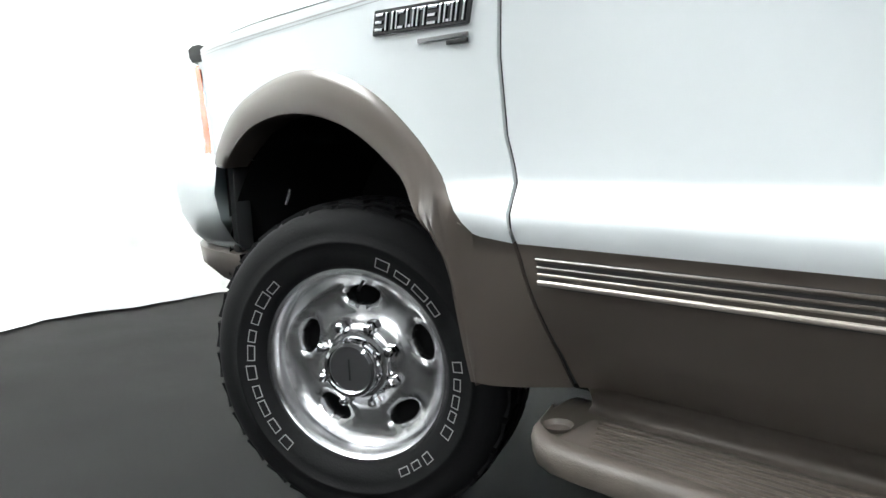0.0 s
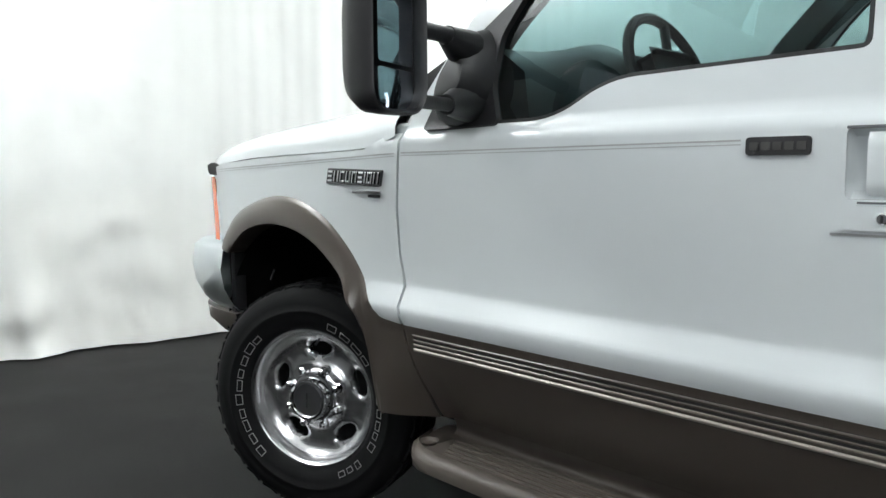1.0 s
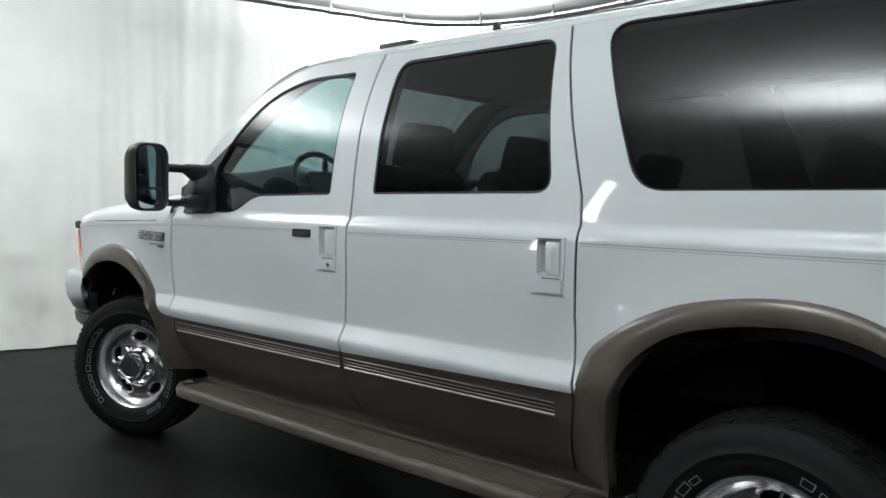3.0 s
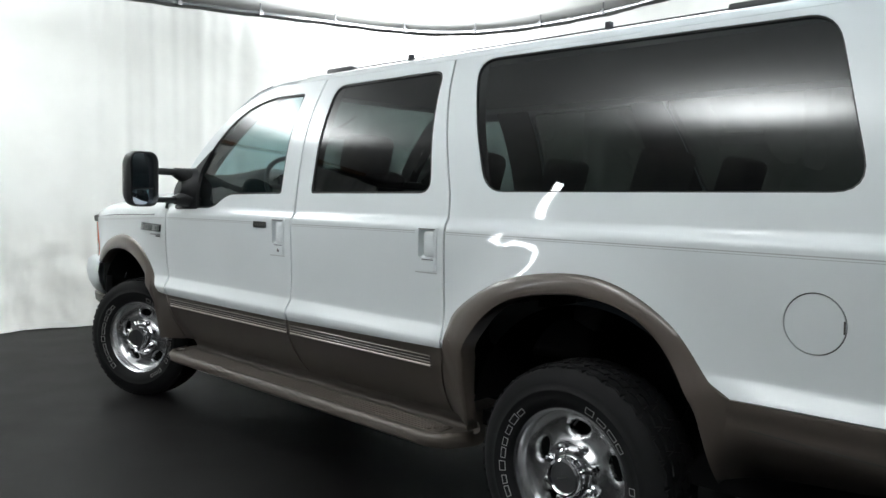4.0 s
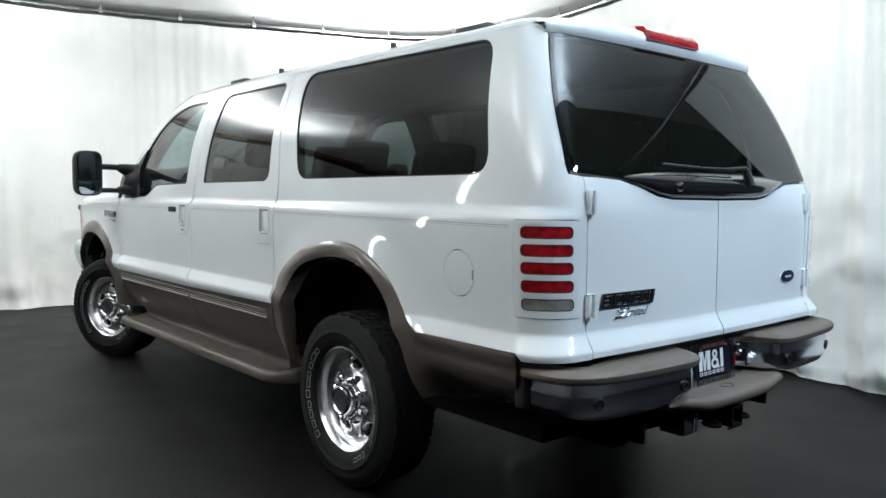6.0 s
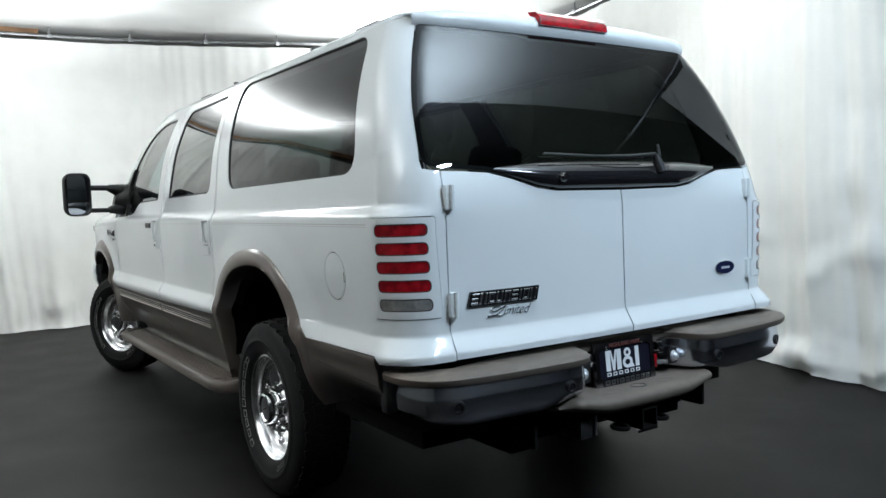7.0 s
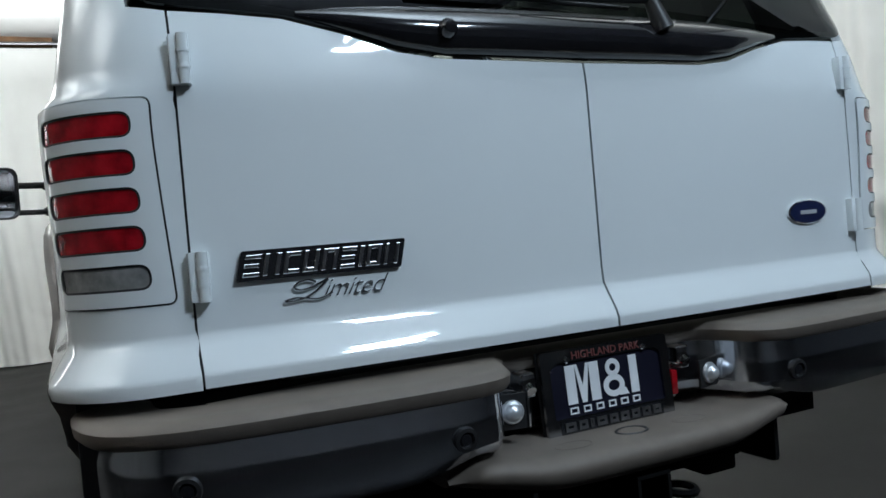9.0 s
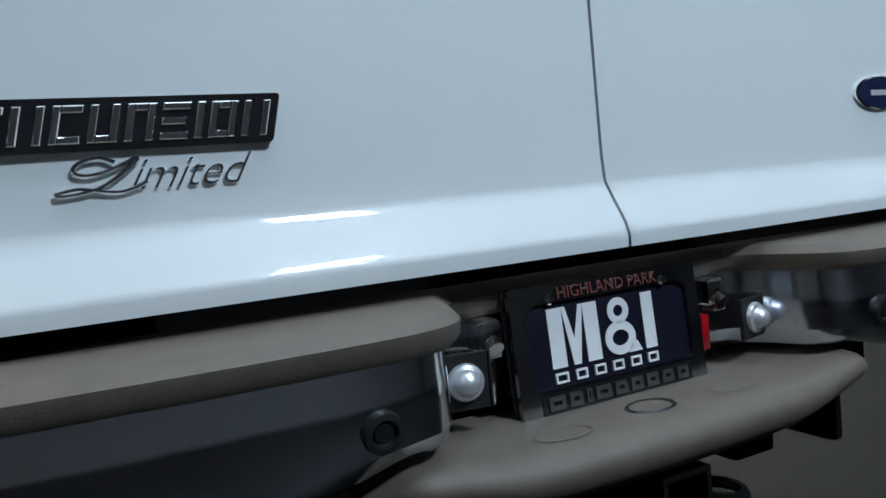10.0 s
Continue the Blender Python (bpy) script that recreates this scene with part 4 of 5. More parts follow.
SIDEWALL = Profile([(0.236, 0.098), (0.250, 0.118), (0.280, 0.129), (0.318, 0.131), (0.350, 0.122), (0.371, 0.110)])


def y0(r):
    return SIDEWALL(r)


def wheel(name, at, turn, cap_rot):
    w = thing(name, "", "", (0, 0, 0))
    w.matrix_basis = pose(*at, 0, 0, turn)
    w.parent = suv
    # outer face towards -y
    prof = [(0.238, -0.08), (0.236, -0.098), (0.250, -0.118), (0.280, -0.129), (0.300, -0.1305), (0.302, -0.133), (0.308, -0.133), (0.310, -0.1305), (0.330, -0.1290), (0.345, -0.1255), (0.358, -0.1200), (0.370, -0.1120), (0.379, -0.1030),
            (0.387, -0.08), (0.388, -0.04), (0.3885, 0.0), (0.388, 0.04), (0.387, 0.08), (0.382, 0.099), (0.371, 0.110), (0.340, 0.132), (0.270, 0.130), (0.232, 0.1)]
    tyre = part("tyre", lathe(bmesh.new(), prof, 96), RUBBER, w, "black all-terrain tyre with outlined white lettering", True, 60)
    # tread blocks
    bm = bmesh.new()
    for k in range(60):
        a = 2 * math.pi * k / 60
        for y1, y2, off in ((-0.101, -0.066, 0.0), (-0.060, -0.024, 0.5), (-0.018, 0.018, 0.2), (0.024, 0.060, 0.7), (0.066, 0.101, 0.4)):
            b = a + off * 2 * math.pi / 60
            m = Matrix.Rotation(-b, 4, "Y") @ Matrix.Translation((0.3895 if abs(y1 + y2) < 0.12 else 0.3825, (y1 + y2) / 2, 0)) @ Matrix.Rotation(0.25 * (1 if k % 2 else -1), 4, "X")
            h = (y2 - y1) / 2
            vs = [bm.verts.new(m @ Vector((x, y, z))) for x in (-0.006, 0.0045) for y, z in ((-h, -0.0168), (h, -0.0168), (h, 0.0168), (-h, 0.0168))]
            for f in ((4, 5, 6, 7), (0, 1, 5, 4), (1, 2, 6, 5), (2, 3, 7, 6), (3, 0, 4, 7)):
                bm.faces.new([vs[i] for i in f])
    part("tread", bm, RUBBER, w, "", False)
    # outlined blocks of lettering, seen from outside clockwise
    for start, count, width in LETTERS:
        for k in range(count):
            bm = bmesh.new()
            a = radians(start - k * (width + 1.6))
            ring_bar(bm, 0.260, 0.285 if k % 4 == 0 else 0.279, a - radians(width * (0.8 + 0.2 * ((k * 7) % 3) / 2)), a, Matrix(), 0.0024)
            part("letter_block", bm, LETTER, w, "outlined white letter block" if k == 0 else "", False)
    # rim: lip, barrel, dished face with five oval holes
    rim = part("rim", lathe(bmesh.new(), [(0.215, 0.10), (0.212, 0.0), (0.214, -0.060), (0.222, -0.094), (0.231, -0.104), (0.239, -0.103), (0.241, -0.096), (0.236, -0.084), (0.228, 0.08)], 72), ALLOY, w, "polished aluminium wheel with five oval holes")
    depth = Profile([(0.070, -0.078), (0.088, -0.072), (0.105, -0.052), (0.125, -0.040), (0.165, -0.034), (0.195, -0.040), (0.215, -0.062)])
    holes = []
    for k in range(5):
        a = radians(90 + 72 * k)
        c = Vector((0.160 * math.cos(a), 0.160 * math.sin(a)))
        er, et = Vector((math.cos(a), math.sin(a))), Vector((-math.sin(a), math.cos(a)))
        holes.append([tuple(c + et * (0.046 * math.cos(b)) + er * (0.025 * math.sin(b))) for b in (2 * math.pi * i / 24 for i in range(24))])
    disc = [(0.214 * math.cos(b), 0.214 * math.sin(b)) for b in (2 * math.pi * i / 80 for i in range(80))]

    def face(a, b):
        r = math.hypot(a, b)
        d = depth(max(r, 0.07))
        for k in range(5):
            ang = radians(90 + 72 * k)
            c = (0.160 * math.cos(ang), 0.160 * math.sin(ang))
            tx = (a - c[0]) * -math.sin(ang) + (b - c[1]) * math.cos(ang)
            rx = (a - c[0]) * math.cos(ang) + (b - c[1]) * math.sin(ang)
            q = math.sqrt((tx / 0.046) ** 2 + (rx / 0.025) ** 2)
            d += 0.007 * math.exp(-((q - 0.75) / 0.35) ** 2) - 0.004 * math.exp(-((q - 1.35) / 0.22) ** 2)
        return Vector((a, d, b))

    def facing(a, b):
        p = face(a, b)
        return Vector((p.x, p.y, p.z))
    fv, ff = flat_mesh(disc, holes, 0.011)
    bm = bmesh.new()
    vs = [bm.verts.new(facing(*p)) for p in fv]
    for f in ff:
        bm.faces.new([vs[i] for i in f])
    edges = [e for e in bm.edges if e.is_boundary]
    r = bmesh.ops.extrude_edge_only(bm, edges=edges)
    for v in [g for g in r["geom"] if isinstance(g, bmesh.types.BMVert)]:
        v.co.y += 0.035
    part("rim_face", bm, ALLOY, w, "", True, 50)
    part("brake_drum", lathe(bmesh.new(), [(0.0, 0.012), (0.20, 0.012), (0.205, 0.08)], 40), DARK, w)
    # hub: stepped cap and eight studs
    hub = part("hub_cap", lathe(bmesh.new(), [(0.084, -0.05), (0.084, -0.082), (0.080, -0.088), (0.072, -0.090), (0.070, -0.118), (0.066, -0.127), (0.058, -0.130), (0.054, -0.126), (0.052, -0.122)], 48), CHROME, w)
    part("cap_disc", lathe(bmesh.new(), [(0.053, -0.1215), (0.046, -0.1235), (0.0, -0.1245)], 40), material("cap_grey", (0.10, 0.10, 0.105), 0.3, 0.6), w, "dark grey hub disc")
    bm = box((-0.0022, -0.1262, -0.026), (0.0022, -0.1238, 0.026), 0.0, Matrix.Rotation(radians(cap_rot), 4, "Y"))
    part("cap_mark", bm, CHROME, w, "", False)
    nut = None
    for k in range(8):
        a = radians(22.5 + 45 * k)
        m = Matrix.Translation((0.098 * math.cos(a), 0, 0.098 * math.sin(a)))
        if nut is None:
            bm = lathe(bmesh.new(), [(0.0, -0.106), (0.006, -0.105), (0.0075, -0.098), (0.0125, -0.094), (0.0135, -0.078), (0.018, -0.074), (0.018, -0.05)], 6)
            nut = part("lug_nut", bm, CHROME, w, "", True, 30)
            nut.matrix_basis = m
        else:
            n2 = nut.copy()
            scene.collection.objects.link(n2)
            n2.matrix_basis = m
    bm = rod(bmesh.new(), (0.03, -0.085, 0.205), (0.03, -0.115, 0.190), 0.004, 8)
    part("valve", bm, BLACK, w)
    return w


LETTERS = ((230, 10, 8.6), (72, 4, 9.4), (8, 5, 6.8), (-44, 3, 5.8))
front_left = wheel("wheel", (-0.02, -0.80, 0.394), 25, 0)
rear_left = wheel("wheel", (3.482, -0.836, 0.394), 0, 70)
for o, m in ((front_left, pose(-0.02, 0.80, 0.394, 0, 0, 205)), (rear_left, pose(3.482, 0.836, 0.394, 0, 0, 180))):
    copy_thing(o, m)


# ---- running boards ----
def running_board(s):
    x0, x1 = 0.575, 2.955
    rows = []
    n = 60
    for k in range(n + 1):
        t = k / n
        x = x0 + (x1 - x0) * t
        e = min(t, 1 - t) * (x1 - x0)
        f = math.sqrt(max(0.0, 1 - (1 - min(1, e / 0.15)) ** 2))
        wo = 0.84 + 0.175 * f
        rows.append([Vector((x, s * y, z)) for y, z in ((0.74, 0.372), (0.76, 0.405), (min(0.79, wo), 0.410), (wo - 0.055 * f, 0.406), (wo - 0.040 * f, 0.416), (wo - 0.012 * f, 0.413), (wo, 0.398), (wo - 0.004, 0.368), (wo - 0.03 * f, 0.352), (0.80, 0.35))])
    b = part("running_board", grid_mesh(bmesh.new(), rows, True, True), STEP, suv, "beige ribbed running board below the doors", True, 50)
    part("tread_mat", box((x0 + 0.10, s * 0.912 - 0.060, 0.400), (x1 - 0.10, s * 0.912 + 0.060, 0.4115), 0.003), GROOVE, b, "darker grooved tread")
    for k in range(6):
        y = 0.862 + 0.0200 * k
        bm = box((x0 + 0.12 + 0.01 * k, s * y - 0.0065, 0.402), (x1 - 0.11 - 0.01 * k, s * y + 0.0065, 0.4170), 0.005, None, 2)
        part("tread_rib", bm, STEP, b)
    bm = bmesh.new()
    lathe(bm, [(0.0, 0.006), (0.022, 0.005), (0.028, -0.004)], 20, pose(x0 + 0.075, s * 0.925, 0.414, -90 if s < 0 else -90, 0, 0))
    part("end_cap", bm, STEP, b)
    for x in (0.95, 1.8, 2.6):
        part("bracket", rod(bmesh.new(), (x, s * 0.55, 0.42), (x, s * 0.85, 0.37), 0.018, 8), DARK, b)


running_board(-1)
running_board(1)


# ---- door mirrors ----
def door_mirror(s):
    def P(x, y, z):
        return Vector((x, s * y, z))
    sf = flank if s < 0 else flank_right
    m = panel("door_mirror", rounded([(0.685, 1.262), (0.945, 1.268), (0.915, 1.36), (0.925, 1.48), (1.005, 1.60), (0.86, 1.50), (0.755, 1.40)], 0.02), sf, BLACK, suv, (), 0.03, 0.02, 0.010, "black telescopic towing mirror on two arms")
    base = []
    for o, f in ((0.0, 1.0), (0.03, 0.92), (0.06, 0.72), (0.085, 0.45)):
        row = []
        for k in range(24):
            a = 2 * math.pi * k / 24
            dx, dz = 0.085 * f * math.cos(a) * (1 - 0.25 * math.sin(a)), 0.118 * f * math.sin(a)
            p = sf(0.835 + 0.02 * (1 - f) + dx + 0.25 * dz, 1.388 + dz)
            row.append(p + Vector((0, s * (o + 0.004), 0)))
        base.append(row)
    part("mirror_base", grid_mesh(bmesh.new(), base, True, True), BLACK, m, "", True, 50)
    for z in (1.475, 1.318):
        part("arm", rod(bmesh.new(), P(0.86, 0.90, z - 0.005), P(0.90, 1.24, z), 0.019 if z > 1.4 else 0.016, 12), BLACK, m)
        part("arm_collar", rod(bmesh.new(), P(0.845, 0.95, z - 0.004 - (0.03 if z > 1.4 else -0.02)), P(0.876, 1.07, z - 0.002), 0.060, 16, 0.024), BLACK, m)
    bm = bmesh.new()
    head = pose(0.925, s * 1.284, 1.428, 0, 0, -8 * s)
    rings = []
    for x, f in ((-0.080, 0.50), (-0.074, 0.70), (-0.058, 0.86), (-0.03, 0.97), (0.0, 1.0), (0.030, 1.0), (0.036, 0.97), (0.030, 0.93), (0.003, 0.91)):
        out = rounded([(-0.086 * f, -0.148 * f), (0.086 * f, -0.148 * f), (0.086 * f, 0.148 * f), (-0.086 * f, 0.148 * f)], 0.060, 9)
        rings.append([head @ Vector((x, a, b)) for a, b in out])
    grid_mesh(bm, rings, True)
    bm.verts.ensure_lookup_table()
    bm.faces.new(bm.verts[: len(rings[0])])
    bm.faces.new(bm.verts[-len(rings[0]):])
    h = part("mirror_head", bm, BLACK, m, "", True, 40)
    aim = head @ pose(0.017, 0, 0, 0, 0, -13 * s)
    for z0, z1, bulge in ((-0.045, 0.138, 0.0), (-0.138, -0.055, 0.006)):
        out = rounded([(-0.074, z0), (0.074, z0), (0.074, z1), (-0.074, z1)], [0.012 if bulge == 0 else 0.045, 0.012 if bulge == 0 else 0.045, 0.045 if bulge == 0 else 0.012, 0.045 if bulge == 0 else 0.012], 6)
        v, f = flat_mesh(out, [], 0.012)
        bm = bmesh.new()
        zc = (z0 + z1) / 2
        vs = [bm.verts.new(aim @ Vector((bulge * (1 - (a / 0.085) ** 2 - ((b - zc) / 0.05) ** 2) * 0.5 + (0.003), a, b))) for a, b in v]
        for t in f:
            bm.faces.new([vs[i] for i in t])
        part("mirror_glass", bm, MIRRORG, m)


door_mirror(-1)
door_mirror(1)

# ---- tail: cargo doors, glass, bumper ----
GLASS_LOW = [(-0.845, 1.398), (-0.70, 1.388), (-0.60, 1.382), (-0.50, 1.358), (-0.40, 1.326), (-0.31, 1.315), (0.0, 1.312), (0.31, 1.315), (0.40, 1.326), (0.50, 1.358), (0.60, 1.382), (0.70, 1.388), (0.845, 1.398)]
GLASS_OUT = rounded([(-0.700, 1.905), (-0.772, 1.76), (-0.822, 1.60)] + GLASS_LOW + [(0.822, 1.60), (0.772, 1.76), (0.700, 1.905)], [0.012, 0.08, 0.1, 0.05, 0.05] + [0.03] * 10 + [0.05, 0.05, 0.1, 0.08, 0.012][:-1], 5)


def tail_doors():
    for s in (-1, 1):
        low = [(y, z - 0.006) for y, z in GLASS_LOW if y * s >= 0 and abs(y) < 0.75]
        low = sorted(low, key=lambda p: abs(p[0]))
        low[0] = (s * 0.0025, low[0][1])
        outline = [(0.008 + s * 0.0025, 0.778), (0.0075 + s * 0.0025, 0.81), (0.006 + s * 0.0025, 0.84), (0.002 + s * 0.0025, 0.865), (s * 0.0025, 0.90)] + low + [(s * 0.783, 1.384), (s * 0.783, 0.778)]
        d = panel("cargo_door", outline, tail, WHITE, suv, (), 0.03, 0.02, 0.0, "white lower cargo door")
        for z in (1.298, 0.952):
            h = part("hinge", box((-0.012, -0.016, -0.040), (0.008, 0.016, 0.040), 0.003), WHITE, d)
            h.location = tail(s * 0.774, z) + Vector((0.010, 0, 0))
            bm = bmesh.new()
            rod(bm, (0.010, 0.004, -0.040), (0.010, 0.004, 0.040), 0.0085, 12)
            for k in (-0.013, 0.013):
                rod(bm, (0.010, 0.004, k - 0.0025), (0.010, 0.004, k + 0.0025), 0.0100, 12)
            pin = part("hinge_pin", bm, WHITE, d)
            pin.location = h.location
    panel("jamb", [(-0.02, 0.78), (0.04, 0.78), (0.02, 0.9), (0.02, 1.31), (-0.02, 1.31)], tail, TRIM, suv, (), 0.05, 0.0, -0.008)
    # glass with its dark lower moulding
    g = panel("rear_glass", GLASS_OUT, tail, GLASS_REAR, suv, (), 0.04, 0.006, 0.004, "dark tinted lift glass")
    g.visible_shadow = False
    panel("glass_edge", GLASS_OUT, tail, TRIM, g, [inset(GLASS_OUT, 0.016)], 0.04, 0.0, 0.001)
    rows = []
    for k in range(61):
        y = -0.575 + 1.15 * k / 60
        e = max(0.0, 1 - (abs(y) / 0.575) ** 3.5)
        zl = np.interp(abs(y), [0, 0.31, 0.40, 0.50, 0.575], [1.314, 1.317, 1.330, 1.360, 1.3815])
        zt = 1.412 - 0.022 * (abs(y) / 0.575) ** 4
        row = []
        for f, o in ((0.0, 0.004), (0.05, 0.018), (0.2, 0.036), (0.45, 0.045), (0.7, 0.040), (0.88, 0.024), (1.0, 0.006)):
            z = zl + (zt - zl) * f
            p = tail(y, z)
            row.append(p + Vector((0.004 + (o - 0.004) * e, 0, 0)))
        rows.append(row)
    part("glass_moulding", grid_mesh(bmesh.new(), rows), GLOSSBLACK, g, "gloss black moulding along the glass", True, 60)
    bm = bmesh.new()
    lathe(bm, [(0.0, -0.016), (0.012, -0.014), (0.018, -0.004), (0.018, 0.01)], 16, pose(*(tail(-0.31, 1.357) + Vector((0.04, 0, 0))), 0, 0, 90))
    part("glass_lock", bm, GLOSSBLACK, g)
    # wiper
    w = part("wiper", rod(bmesh.new(), tail(0.19, 1.372) + Vector((0.045, 0, 0)), tail(0.17, 1.435) + Vector((0.055, 0, 0)), 0.022, 14, 0.015), BLACK, suv, "black rear wiper")
    a, b, c = tail(0.17, 1.437) + Vector((0.055, 0, 0)), tail(0.02, 1.430) + Vector((0.05, 0, 0)), tail(-0.12, 1.432) + Vector((0.03, 0, 0))
    bm = rod(bmesh.new(), a, b, 0.009, 10, 0.0065)
    rod(bm, b, c, 0.0065, 10, 0.004)
    part("wiper_arm", bm, BLACK, w)
    part("wiper_blade", rod(bmesh.new(), tail(-0.36, 1.440) + Vector((0.022, 0, 0)), tail(0.13, 1.424) + Vector((0.024, 0, 0)), 0.0055, 8), BLACK, w)
    part("washer_jet", rod(bmesh.new(), tail(0.18, 1.43) + Vector((0.065, 0, 0)), tail(0.185, 1.475) + Vector((0.07, 0, 0)), 0.008, 8, 0.005), BLACK, w)
    # top edge with the high brake lamp
    rows = []
    for k in range(41):
        y = -0.715 + 1.43 * k / 40
        e = 1 - abs(y / 0.72) ** 5
        x = tail(y, 1.907).x
        rows.append([Vector((xx, y, 1.938 + (z - 1.938) * (0.25 + 0.75 * e) if z > 1.94 else z)) for xx, z in (
            (x - 0.20, 2.000), (x - 0.10, 1.998), (x - 0.045 + 0.01 * e, 1.990), (x - 0.012 + 0.012 * e, 1.974), (x + 0.006 + 0.010 * e, 1.952), (x + 0.010 + 0.008 * e, 1.930), (x + 0.008, 1.914), (x + 0.002, 1.906))])
    sp = part("roof_lip", grid_mesh(bmesh.new(), rows), WHITE, suv, "", True, 70)
    rows = []
    for k in range(21):
        y = -0.182 + 0.352 * k / 20
        rows.append([Vector((x, y, z)) for x, z in ((4.44, 2.004), (4.488, 1.997), (4.514, 1.968), (4.517, 1.944), (4.49, 1.938))])
    part("high_brake_lamp", grid_mesh(bmesh.new(), rows, True, True), REDLENS, sp, "red high brake lamp", True, 50)


tail_doors()


def letter_bars(parent, m, widths, w, h, mat, slant=0.0, gap=0.2, bold=0.30):
    """Plain letter-sized raised blocks in a row."""
    unit = w / (sum(widths) + gap * (len(widths) - 1))
    x = -w / 2
    for k in widths:
        bm = bmesh.new()
        a, b = x, x + k * unit
        x = b + gap * unit
        t = bold * min(b - a, h)
        rings = [[bm.verts.new(m @ Vector((q + slant * z, y, z))) for q, z in ((a + i, -h / 2 + i), (b - i, -h / 2 + i), (b - i, h / 2 - i), (a + i, h / 2 - i))] for y, i in ((0.001, 0.0), (-0.0022, 0.0), (-0.0022, t), (0.001, t))]
        for p, q in zip(rings, rings[1:]):
            for i in range(4):
                bm.faces.new((p[i], p[(i + 1) % 4], q[(i + 1) % 4], q[i]))
        part("letter_block", bm, mat, parent, "", False)


# plain marks on a unit square, each a set of bars (x0, z0, x1, z1)
MARKS = {
    "stack": ((0, 0, 1, 0.2), (0, 0.4, 0.9, 0.6), (0, 0.8, 1, 1)),
    "posts": ((0, 0, 0.28, 1), (0.72, 0, 1, 1)),
    "bracket": ((0, 0, 0.28, 1), (0.28, 0, 1, 0.2), (0.28, 0.8, 1, 1)),
    "cup": ((0, 0, 0.28, 1), (0.72, 0, 1, 1), (0.28, 0, 0.72, 0.2)),
    "gate": ((0, 0, 0.28, 1), (0.72, 0, 1, 1), (0.28, 0.8, 0.72, 1)),
    "frame": ((0, 0, 0.28, 1), (0.72, 0, 1, 1), (0.28, 0, 0.72, 0.2), (0.28, 0.8, 0.72, 1)),
    "post": ((0, 0, 1, 1),),
}


def mark_row(parent, m, marks, w, h, mat, slant):
    """A row of plain raised marks with chamfered bars."""
    total = sum(k for _, k in marks) + 0.22 * (len(marks) - 1)
    x = -w / 2
    for kind, k in marks:
        bm = bmesh.new()
        wide = k * w / total
        for x0, z0, x1, z1 in MARKS[kind]:
            rings = []
            for y, i in ((0.001, 0.0), (-0.0014, 0.0), (-0.0026, 0.0013)):
                quad = ((x + x0 * wide + i, z0 * h + i), (x + x1 * wide - i, z0 * h + i), (x + x1 * wide - i, z1 * h - i), (x + x0 * wide + i, z1 * h - i))
                rings.append([bm.verts.new(m @ Vector((q + slant * (z - h / 2), y, z - h / 2))) for q, z in quad])
            for p, q in zip(rings, rings[1:]):
                for i in range(4):
                    bm.faces.new((p[i], p[(i + 1) % 4], q[(i + 1) % 4], q[i]))
            bm.faces.new(rings[-1])
        x += wide + 0.22 * w / total
        part("letter_block", bm, mat, parent, "", False)


def on_surface(surf, a, b, lift, swap=False):
    """A frame on a surface: x along it, z up it, y into it."""
    e = 1e-3
    p = surf(a, b)
    ex = (surf(a + e, b) - surf(a - e, b)).normalized()
    ez = (surf(a, b + e) - surf(a, b - e))
    ez = (ez - ex * ez.dot(ex)).normalized()
    ey = ez.cross(ex)
    m = Matrix((ex, ey, ez)).transposed().to_4x4()
    m.translation = p - ey * lift
    return m


def badge(m, w, h):
    """A dark slanted plaque with chrome letter blocks."""
    bm = bmesh.new()
    out = rounded([(-w / 2, -h / 2), (w / 2 - 0.012, -h / 2), (w / 2, h / 2), (-w / 2 + 0.012, h / 2)], 0.005)
    vs = [[bm.verts.new(m @ Vector((x, y, z))) for x, z in out] for y in (0.004, -0.004)]
    n = len(out)
    for k in range(n):
        bm.faces.new((vs[0][k], vs[0][(k + 1) % n], vs[1][(k + 1) % n], vs[1][k]))
    bm.faces.new(vs[1])
    b = part("badge", bm, GLOSSBLACK, suv, "black plaque with nine raised chrome marks", True, 30)
    mark_row(b, m @ Matrix.Translation((0, -0.0045, 0)), (("stack", 1), ("posts", 1.05), ("bracket", 1), ("cup", 1), ("gate", 1), ("stack", 1), ("post", 0.3), ("frame", 1), ("posts", 1)), w * 0.90, h * 0.72, LETTERCHROME, 0.24)
    return b


def lettering(name, text, size, m, mat, parent, extrude=0.001, shear=0.0, spacing=1.0, thin=0.0):
    c = bpy.data.curves.new(name, "FONT")
    c.body, c.size, c.extrude, c.shear, c.align_x, c.align_y, c.space_character = text, size, extrude, shear, "CENTER", "CENTER", spacing
    c.resolution_u, c.offset = 3, thin
    tmp = new(name, c)
    dg = bpy.context.evaluated_depsgraph_get()
    me = bpy.data.meshes.new_from_object(tmp.evaluated_get(dg))
    bpy.data.objects.remove(tmp)
    me.materials.clear()
    me.materials.append(mat)
    ob = new(name, me)
    ob.parent = parent
    ob.matrix_basis = m @ pose(0, 0, 0, 90, 0, 0)
    return ob


